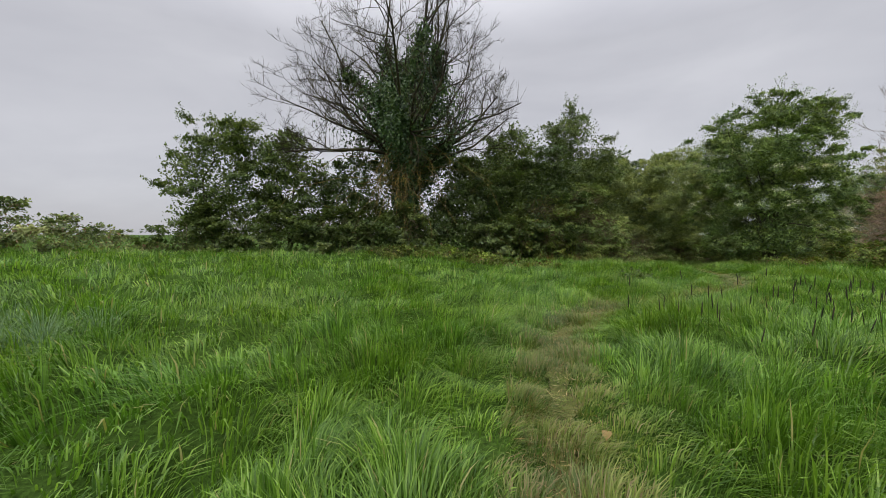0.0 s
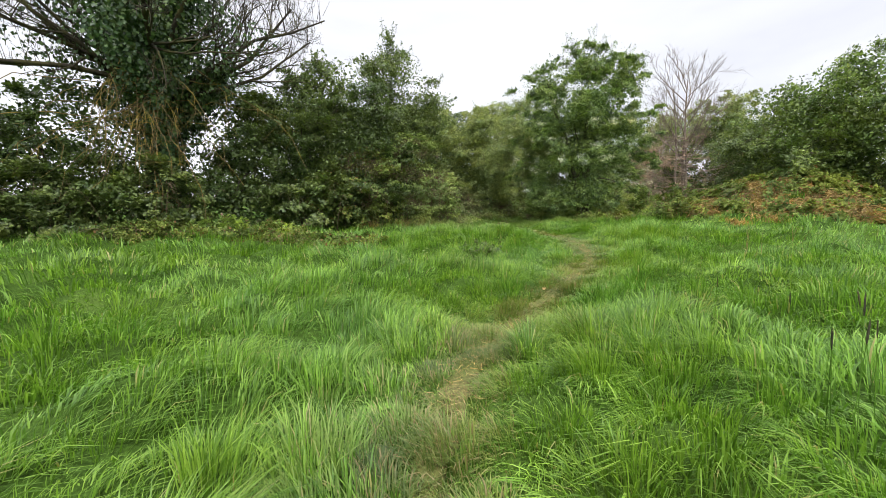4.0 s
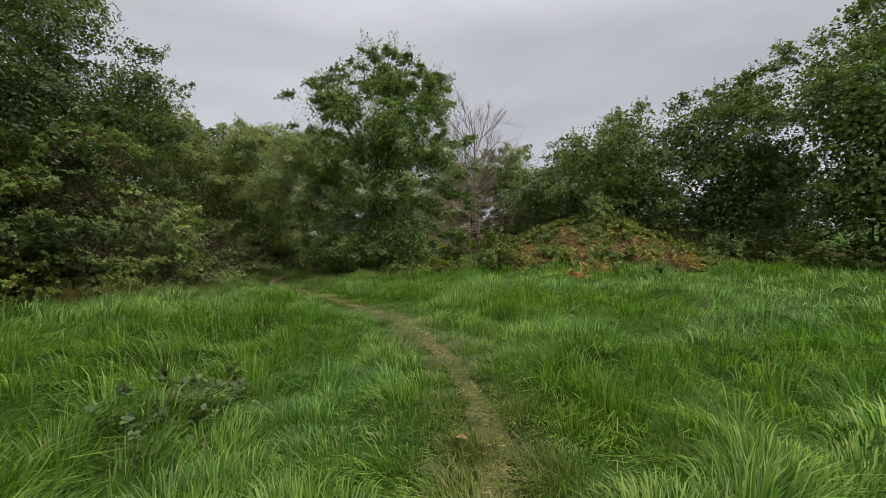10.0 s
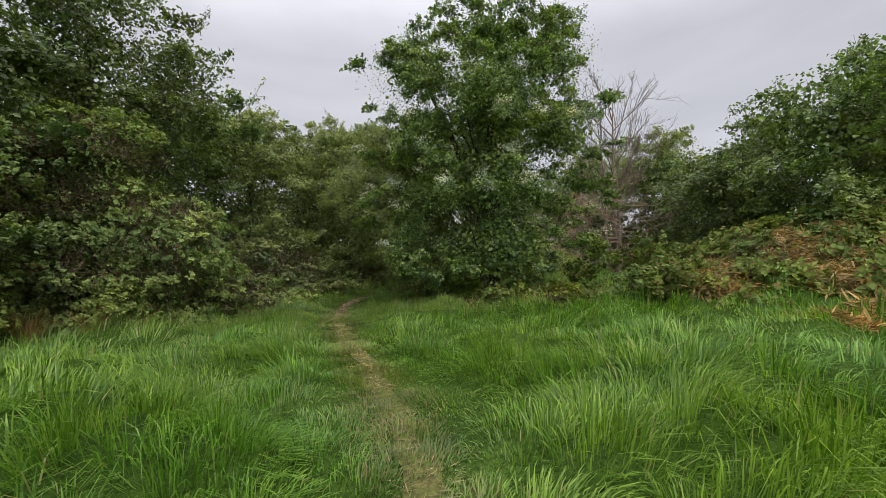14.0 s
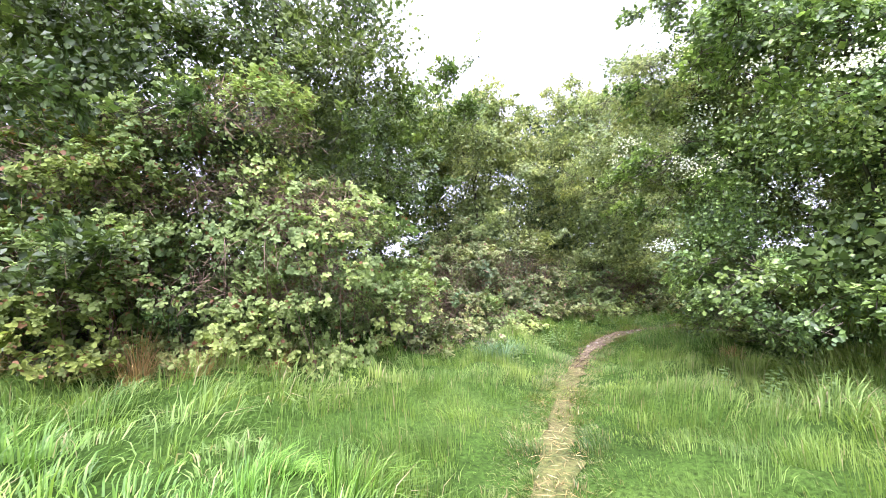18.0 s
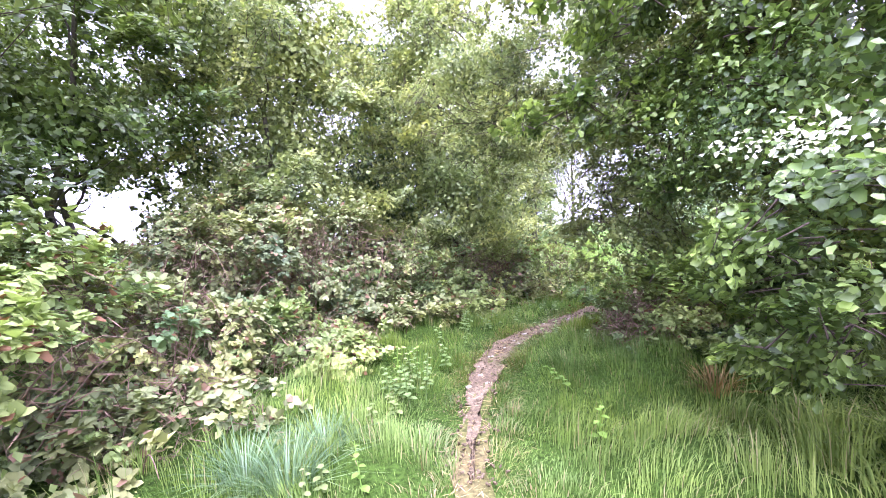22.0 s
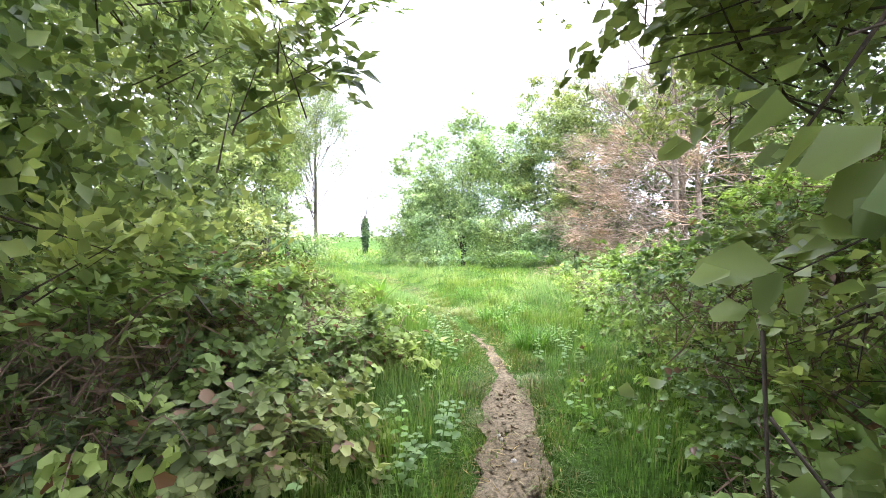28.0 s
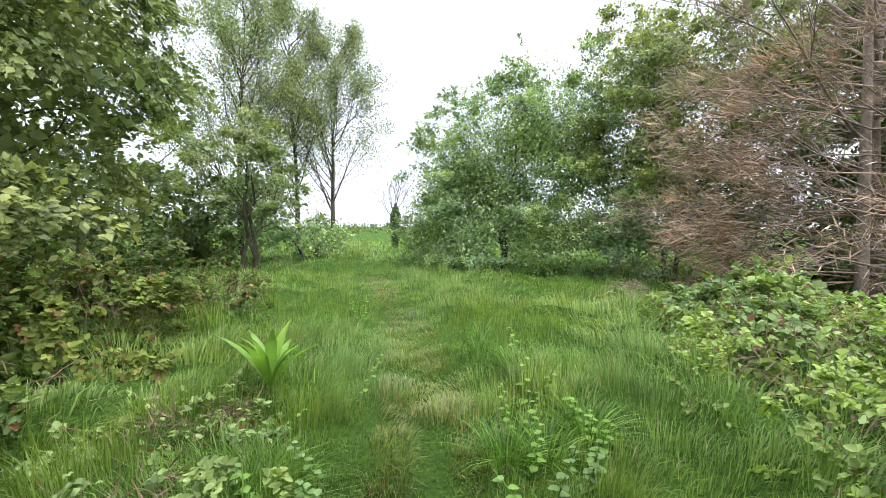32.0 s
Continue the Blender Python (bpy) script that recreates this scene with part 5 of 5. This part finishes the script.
def make_grass():
    rng = np.random.default_rng(7)
    x, y, d, at = scatter(rng, 24000, 0.12, 2.4)
    near = np.clip((d - 0.10) / 0.85, 0.16, 1) * np.where(at > 0.84, 1.1, np.where(at > 0.5, 0.82, 1.0))
    size = (0.17 + 0.22 * tuft_height(x, y) * rng.uniform(0.75, 1.2, len(x))) * near
    pale = (d < 0.95) & (np.sin(x * 2.1 + 1.3 * np.sin(y * 1.6)) + rng.normal(0, 0.6, len(x)) > -0.35 + 1.3 * d)
    for k, fine, material, name, label in (
            ((at < 0.5) & (d < 1.0) & pale, False, M_GRASS_PALE, "trampled_grass", "pale bent grass at the edge of the path"),
            ((at < 0.5) & (d < 1.0) & ~pale, True, M_GRASS, "grass_beside_path", "lush green meadow grass in soft tufts beside the path"),
            ((at < 0.5) & (d >= 1.0), False, M_GRASS, "grass_along_path", "lush green meadow grass in soft tufts along the path"),
            (at >= 0.5, False, M_GRASS_PALE, "footpath_grass", "pale green grass along the earth footpath")):
        tufts(rng, x[k], y[k], d[k], size[k], 13, 0.12, 0.005 if name == "footpath_grass" else 0.0075, material, name, label, fine, 0.42 if name == "footpath_grass" else 0.8)
    x, y, d, at = scatter(rng, 30000, 2.2, 7.2)
    size = 0.18 + 0.23 * tuft_height(x, y) * rng.uniform(0.7, 1.3, len(x))
    k = at < 0.5
    tufts(rng, x[k], y[k], d[k], size[k], 12, 0.18, 0.012, M_GRASS, "meadow_grass", "lush green meadow grass in uneven tufts")
    k = (at >= 0.5) & ((x > 18) | (y < 23))
    tufts(rng, x[k], y[k], d[k], size[k], 11, 0.16, 0.0105, M_GRASS_PALE, "clearing_grass", "pale green grass of the clearing")
    n = 17500
    x, y = rng.uniform(-24, 26, n), rng.uniform(-3, 22.5, n)
    x[13000:], y[13000:] = rng.uniform(20, 46, 4500), rng.uniform(28, 60, 4500)
    d, _ = off_track(x, y)
    k = d > 6.5
    x, y, d = x[k], y[k], d[k]
    size = 0.24 + 0.26 * tuft_height(x, y) * rng.uniform(0.7, 1.25, len(x))
    k = y < 26
    tufts(rng, x[k], y[k], d[k], size[k], 11, 0.26, 0.021, M_GRASS, "far_meadow_grass", "green grass of the wider meadow")
    tufts(rng, x[~k], y[~k], d[~k], size[~k], 9, 0.26, 0.030, M_GRASS_PALE, "far_clearing_grass", "pale green grass of the far clearing")
    x, y, d, at = scatter(rng, 15000, 0.0, 0.44)
    k = (at < 0.56) | (at > 0.88) | (d > 0.15)
    x, y, d, at = x[k], y[k], d[k], at[k]
    early = np.clip((0.36 - at) / 0.1, 0, 1) * np.clip(np.sin(x * 3.1 + y * 2.3) + 0.6, 0, 1)
    tufts(rng, x, y, d, 0.04 + 0.28 * d * rng.uniform(0.3, 1.3, len(x)) + rng.uniform(0, 0.04, len(x)) + 0.1 * early, 6, 0.06, 0.0055, M_GRASS_SHORT, "path_grass", "short trodden grass and straw on the path")
    # dark seed heads on tall stems
    n = 90
    along, across = rng.uniform(0, 1, n), rng.normal(0, 0.55, n)
    x, y = 1.7 + 4.0 * along - 0.35 * across, 3.3 + 1.6 * along + across
    keep = off_track(x, y)[0] > 0.45
    x, y = x[keep], y[keep]
    n = len(x)
    foot = np.stack([x, y, height(x, y)], 1)
    top = foot + np.stack([rng.normal(0, 0.07, n), rng.normal(0, 0.07, n), rng.uniform(0.55, 0.82, n)], 1)
    d = unit(top - foot)
    fat = rng.uniform(0.0042, 0.0062, n)
    head = joined([thin_sticks(top, top + d * 0.03, fat * 0.5, fat), thin_sticks(top + d * 0.03, top + d * 0.09, fat, fat * 0.85), thin_sticks(top + d * 0.09, top + d * 0.12, fat * 0.85, fat * 0.2)])
    ob = tagged(new("foxtail_grass", mesh_of("foxtail_grass", *head, M_SEED)), "tall grass stems with dark seed heads", "grass", kind="stuff")
    part("stalk", thin_sticks(foot, top, np.full(n, 0.003), np.full(n, 0.002)), M_GRASS, ob, "thin green stalks", "stuff")


make_grass()


def dock():
    rng = np.random.default_rng(9)
    ob = thing("dock_plant", 21.7, 31.1, "bright green dock plant with broad upright leaves in the grass", "plant")
    for k in range(15):
        w, ln, rise = k * 2.399 + rng.normal(0, 0.4), rng.uniform(0.34, 0.72), rng.uniform(1.4, 9.0)
        d = unit(np.array([math.cos(w), math.sin(w), rise]))
        s = unit(np.cross(d, (0, 0, 1.0)))
        n = np.linspace(0, 1, 7)
        mid = d[None] * (ln * n)[:, None] + np.array([0, 0, 0.12]) + np.array([math.cos(w), math.sin(w), -0.8])[None] * (0.16 * n ** 2.5)[:, None]
        half = 0.046 * np.sin(np.clip(n * 1.02 + 0.06, 0, 1) * math.pi) ** 0.7 * (1 + 0.15 * np.sin(n * 19 + k)) + 0.004
        v = np.stack([mid - s * half[:, None] + np.array([0, 0, 0.012]), mid, mid + s * half[:, None] + np.array([0, 0, 0.012])], 1).reshape(-1, 3)
        t = []
        for i in range(6):
            for j in range(2):
                a = i * 3 + j
                t += [(a, a + 1, a + 4), (a, a + 4, a + 3)]
        part("leaf", (v, np.array(t)), M_DOCK, ob)
    part("stalk", tube([(0, 0, -0.05), (0.01, 0, 0.12), (0.02, 0.01, 0.3)], [0.012, 0.011, 0.007], 5), M_DOCK, ob)


dock()


def litter():
    """Straw, clods, stones and dry leaves along the path."""
    rng = np.random.default_rng(17)
    def along(n, lo, hi, half):
        q = LINE[rng.integers(int(lo * len(LINE)), int(hi * len(LINE)), n)] + rng.normal(0, half, (n, 2))
        return np.column_stack([q, height(q[:, 0], q[:, 1]) + 0.012])
    pos = along(4700, 0.05, 0.84, 0.12)
    n = len(pos)
    s = rng.uniform(0.04, 0.14, n)
    ax = rng.normal(0, 1, (n, 3)) * np.array([1, 1, 0.15])
    tagged(new("straw", mesh_of("straw", *leaf_shapes(pos, ax, np.array([0, 0, 1.0]) + rng.normal(0, 0.3, (n, 3)), s, s * 0.06), M_STRAW)), "dry straw and dead grass lying on the path", "straw", kind="stuff")
    pos = along(700, 0.58, 0.78, 0.10)
    n = len(pos)
    d = unit(rng.normal(0, 1, (n, 3)) * np.array([1, 1, 0.4]))
    r = rng.uniform(0.006, 0.022, n)
    clods = thin_sticks(pos - d * r[:, None], pos + d * r[:, None], r * 0.8, r * 0.55)
    tagged(new("clod", mesh_of("clod", *clods, M_EARTH)), "small clods of dry earth on the footpath", "soil", kind="stuff")
    for k in range(16):
        u = rng.uniform(0.58, 0.79)
        q = LINE[int(u * len(LINE))] + rng.normal(0, 0.09, 2)
        ob = thing("stone", q[0], q[1], "small pale stone half sunk in the footpath", "stone", "stones in the footpath", height(q[0], q[1]) + 0.01)
        bm = bmesh.new()
        bmesh.ops.create_icosphere(bm, subdivisions=2, radius=rng.uniform(0.014, 0.03))
        for v in bm.verts:
            v.co = Vector((v.co.x * 1.3, v.co.y, v.co.z * 0.6)) * (1 + 0.25 * noise.noise(v.co * 60 + Vector((k, 0, 0))))
        me = bpy.data.meshes.new("stone_body")
        bm.to_mesh(me)
        bm.free()
        me.materials.append(M_STONE)
        body = new("stone_body", me)
        body.parent = ob
    for x, y, w in ((9.3, 12.95, 0.4), (1.05, 2.6, 1.2), (7.1, 10.75, 2.2), (5.2, 9.35, 0.9)):
        ob = thing("fallen_leaf", x, y, "dry orange-brown fallen leaf on the path", "leaf", "fallen leaves", height(x, y) + 0.035)
        n = np.linspace(0, 1, 7)
        half = 0.032 * np.sin(np.clip(n * 0.96 + 0.04, 0, 1) * math.pi) ** 0.8
        d, s = np.array([math.cos(w), math.sin(w), 0.1]), np.array([-math.sin(w), math.cos(w), 0])
        mid = d[None] * (0.1 * n)[:, None] + np.array([0, 0, 1.0])[None] * (0.02 * np.sin(n * 3))[:, None]
        v = np.stack([mid - s * half[:, None] + np.array([0, 0, 0.012]), mid, mid + s * half[:, None] + np.array([0, 0, 0.012])], 1).reshape(-1, 3)
        t = [q for i in range(6) for j in range(2) for q in ((i * 3 + j, i * 3 + j + 1, i * 3 + j + 4), (i * 3 + j, i * 3 + j + 4, i * 3 + j + 3))]
        part("blade", (v, np.array(t)), M_BRACKEN, ob)


litter()


def tussock(x, y, seed, tall=0.5, mat=None, label="spreading tussock of long pale green grass"):
    rng = np.random.default_rng(seed)
    ob = thing("grass_tussock", x, y, label, "grass", "tussocks in the meadow")
    n = 200
    w = rng.uniform(0, 2 * math.pi, n)
    r = np.sqrt(rng.uniform(0, 1, n)) * 0.16
    fan = np.stack([np.cos(w), np.sin(w), np.zeros(n)], 1)
    base = fan * r[:, None] - np.array([0, 0, 0.02])
    h = tall * 0.85 * rng.uniform(0.5, 1.25, n)
    lean = rng.uniform(0.2, 1.3, n)
    s = unit(np.cross(fan, np.array([0, 0, 1.0])))
    pts = [base + np.array([0, 0, 1.0]) * (h * u * (1 - 0.45 * lean * u))[:, None] + fan * (h * lean * 0.85 * u * u)[:, None] for u in (0, 0.4, 0.75, 1.0)]
    W = rng.uniform(0.004, 0.008, n)[:, None]
    v = np.stack([pts[0] - s * W / 2, pts[0] + s * W / 2, pts[1] + s * W / 2, pts[1] - s * W / 2, pts[2] + s * W * 0.35, pts[2] - s * W * 0.35, pts[3]], 1).reshape(-1, 3)
    f = np.array([(0, 1, 2), (0, 2, 3), (3, 2, 4), (3, 4, 5), (5, 4, 6)])
    part("blade", (v, (np.arange(n)[:, None, None] * 7 + f[None]).reshape(-1, 3)), mat or M_TUSSOCK, ob, "", "stuff")


for k, (x, y, h) in enumerate([(4.2, 6.6, 0.55), (4.9, 7.4, 0.5), (3.3, 7.1, 0.5), (3.7, 12.0, 0.5), (5.2, 12.6, 0.45), (4.4, 13.9, 0.5), (5.6, 13.0, 0.55), (11.6, 16.6, 0.5), (-3.6, 4.4, 0.6), (11.2, 9.2, 0.5),
                               (13.4, 12.2, 0.45), (8.2, 9.2, 0.5), (-1.4, 6.6, 0.5), (2.2, 10.2, 0.45), (6.6, 16.4, 0.5), (14.2, 9.4, 0.5)]):
    tussock(x, y, 200 + k, h)


def weed(x, y, seed, tall, count, size, mat, label):
    """A leafy weed: a stalk with pairs of broad leaves."""
    rng = np.random.default_rng(seed)
    ob = thing("weed_plant", x, y, label, "plant", "weeds beside the path")
    lean = rng.normal(0, 0.12, 2)
    part("stalk", tube([(0, 0, -0.03), (lean[0] * 0.5, lean[1] * 0.5, tall * 0.5), (lean[0], lean[1], tall)], [0.006, 0.005, 0.003], 4), mat, ob)
    for k in range(count):
        u = 0.25 + 0.75 * k / count
        w = k * 2.399 + seed
        ln = size * (1.2 - 0.6 * u) * rng.uniform(0.8, 1.2)
        n = np.linspace(0, 1, 6)
        half = ln * 0.36 * np.sin(np.clip(n * 0.95 + 0.05, 0, 1) * math.pi) ** 0.7 * (1 + 0.18 * (np.arange(6) % 2))
        d, s = np.array([math.cos(w), math.sin(w), 0.35]), np.array([-math.sin(w), math.cos(w), 0.0])
        mid = np.array([lean[0] * u, lean[1] * u, tall * u])[None] + d[None] * (ln * n)[:, None] - np.array([0, 0, 1.0])[None] * (ln * 0.5 * n * n)[:, None]
        up = np.array([0, 0, ln * 0.08])
        v = np.stack([mid - s * half[:, None] + up, mid, mid + s * half[:, None] + up], 1).reshape(-1, 3)
        t = [q for i in range(5) for j in range(2) for q in ((i * 3 + j, i * 3 + j + 1, i * 3 + j + 4), (i * 3 + j, i * 3 + j + 4, i * 3 + j + 3))]
        part("leaf", (v, np.array(t)), mat, ob)


rng_w = np.random.default_rng(300)
for k in range(46):
    u = rng_w.uniform(0.56, 0.95)
    i = int(u * len(LINE))
    side = LINE[min(i + 1, len(LINE) - 1)] - LINE[i - 1]
    side = np.array([side[1], -side[0]]) / np.linalg.norm(side)
    q = LINE[i] + side * rng_w.choice([-1, 1]) * rng_w.uniform(0.55, 1.2)
    weed(q[0], q[1], 301 + k, rng_w.uniform(0.22, 0.5), int(rng_w.integers(7, 12)), rng_w.uniform(0.05, 0.09), M_DOCK if k % 3 == 0 or u > 0.82 else M_BRAMBLE,
         "upright green weed with broad leaves beside the path")
for k, (x, y) in enumerate([(4.6, 13.2), (3.9, 12.6), (14.8, 18.4), (14.2, 18.0), (15.2, 17.8), (13.6, 18.6)]):
    weed(x, y, 360 + k, 0.3, 9, 0.12, M_BRAMBLE, "small leafy bramble shoot in the grass")

for k, (x, y, h) in enumerate([(6.9, 21.4, 1.0), (7.7, 21.3, 0.8), (8.4, 21.9, 0.7), (15.5, 23.2, 0.4), (5.4, 21.0, 0.8)]):
    tussock(x, y, 240 + k, h, M_BRACKEN, "clump of dry brown stalks under the bramble")


for k in range(64):
    u = rng_w.uniform(0.6, 0.86)
    i = int(u * len(LINE))
    side = LINE[min(i + 1, len(LINE) - 1)] - LINE[i - 1]
    side = np.array([side[1], -side[0]]) / np.linalg.norm(side)
    q = LINE[i] + side * (-1 if k % 4 else 1) * rng_w.uniform(0.42, 1.0)
    weed(q[0], q[1], 401 + k, rng_w.uniform(0.25, 0.55), int(rng_w.integers(10, 15)), rng_w.uniform(0.055, 0.085), M_NETTLE, "pale green nettle with broad leaves beside the footpath")


def dry_stalks(x, y, seed):
    """A few pale dead stems standing out of the grass."""
    rng = np.random.default_rng(seed)
    ob = thing("dry_stem_clump", x, y, "pale dry dead stems standing in the green grass", "plant", "dry stems in the meadow")
    for k in range(3):
        p0 = np.array([rng.normal(0, 0.1), rng.normal(0, 0.1), -0.02])
        lean, tall = rng.normal(0, 0.14, 2), rng.uniform(0.6, 0.95)
        part("stem", tube([p0, p0 + np.array([lean[0] * 0.4, lean[1] * 0.4, tall * 0.5]), p0 + np.array([lean[0], lean[1], tall])], [0.006, 0.005, 0.003], 4), M_STRAW, ob)


dry_stalks(10.98, 9.60, 501)
dry_stalks(12.98, 9.82, 502)
bracken(14.8, 19.4, 0.26, 503, 0.12)
for k, (x, y, h) in enumerate([(-4.9, 5.0, 0.8), (-4.5, 5.4, 0.7), (-5.3, 4.8, 0.75), (-4.4, 4.5, 0.65), (-6.2, 5.9, 0.6)]):
    tussock(x, y, 505 + k, h, M_BLUEGRASS, "coarse blue-green tussock of broad grass")
tussock(11.7, 23.45, 515, 0.6, M_BLUEGRASS, "upright blue-green tussock beside the brambles")
tussock(11.45, 23.75, 516, 0.5, M_BLUEGRASS, "upright blue-green tussock beside the brambles")
tussock(12.0, 23.9, 517, 0.45, M_BLUEGRASS, "upright blue-green tussock beside the brambles")
# low sprawls of bramble and dark weeds in the long grass
for k, (x, y, lobes) in enumerate([(3.2, 15.7, [(0, 0, 0.12, 1.3, 0.7, 0.38), (-1.1, 1.2, 0.12, 1.0, 0.8, 0.4)]), (1.5, 18.3, [(0, 0, 0.15, 1.4, 0.8, 0.42), (-1.8, 0.9, 0.12, 1.2, 0.7, 0.4)]),
                                   (-2.2, 19.4, [(0, 0, 0.15, 1.6, 0.7, 0.42)])]):
    bramble(x, y, "low sprawl of bramble in the long grass", lobes, 520 + k, 190, 38, 0.07, M_BRAMBLE_OLIVE, 8, 0.06, "brambles in the meadow")
bramble(5.95, 12.55, "small dark leafy weed in the grass", [(0, 0, 0.1, 0.36, 0.32, 0.3), (0.3, 0.35, 0.08, 0.3, 0.3, 0.24)], 530, 70, 38, 0.05, M_HEDGE, 4, 0.02, "brambles in the meadow", near=True)
tussock(4.2, 7.4, 540, 0.5, M_DRYGRASS, "yellowing tussock of long grass beside the path")
tussock(5.7, 7.2, 541, 0.55, M_DRYGRASS, "yellowing tussock of long grass in the meadow")
for k, (x, y) in enumerate([(14.2, 20.9), (14.5, 20.5), (13.9, 20.5), (14.6, 21.0), (14.0, 21.2), (14.3, 20.2)]):
    weed(x, y, 560 + k, 0.4, 18, 0.085, M_NETTLE, "pale green nettle with broad leaves under the hawthorn")
# long bright grass standing on both sides of the faint path in the clearing
rng_c = np.random.default_rng(610)
for k in range(22):
    i = int(rng_c.uniform(0.81, 0.93) * len(LINE))
    side = LINE[i + 1] - LINE[i - 1]
    side = np.array([side[1], -side[0]]) / np.linalg.norm(side)
    q = LINE[i] + side * (1 if k % 2 else -1) * rng_c.uniform(0.45, 1.7)
    tussock(q[0], q[1], 620 + k, rng_c.uniform(0.35, 0.55), M_GRASS, "bright green tussock of long grass in the clearing")
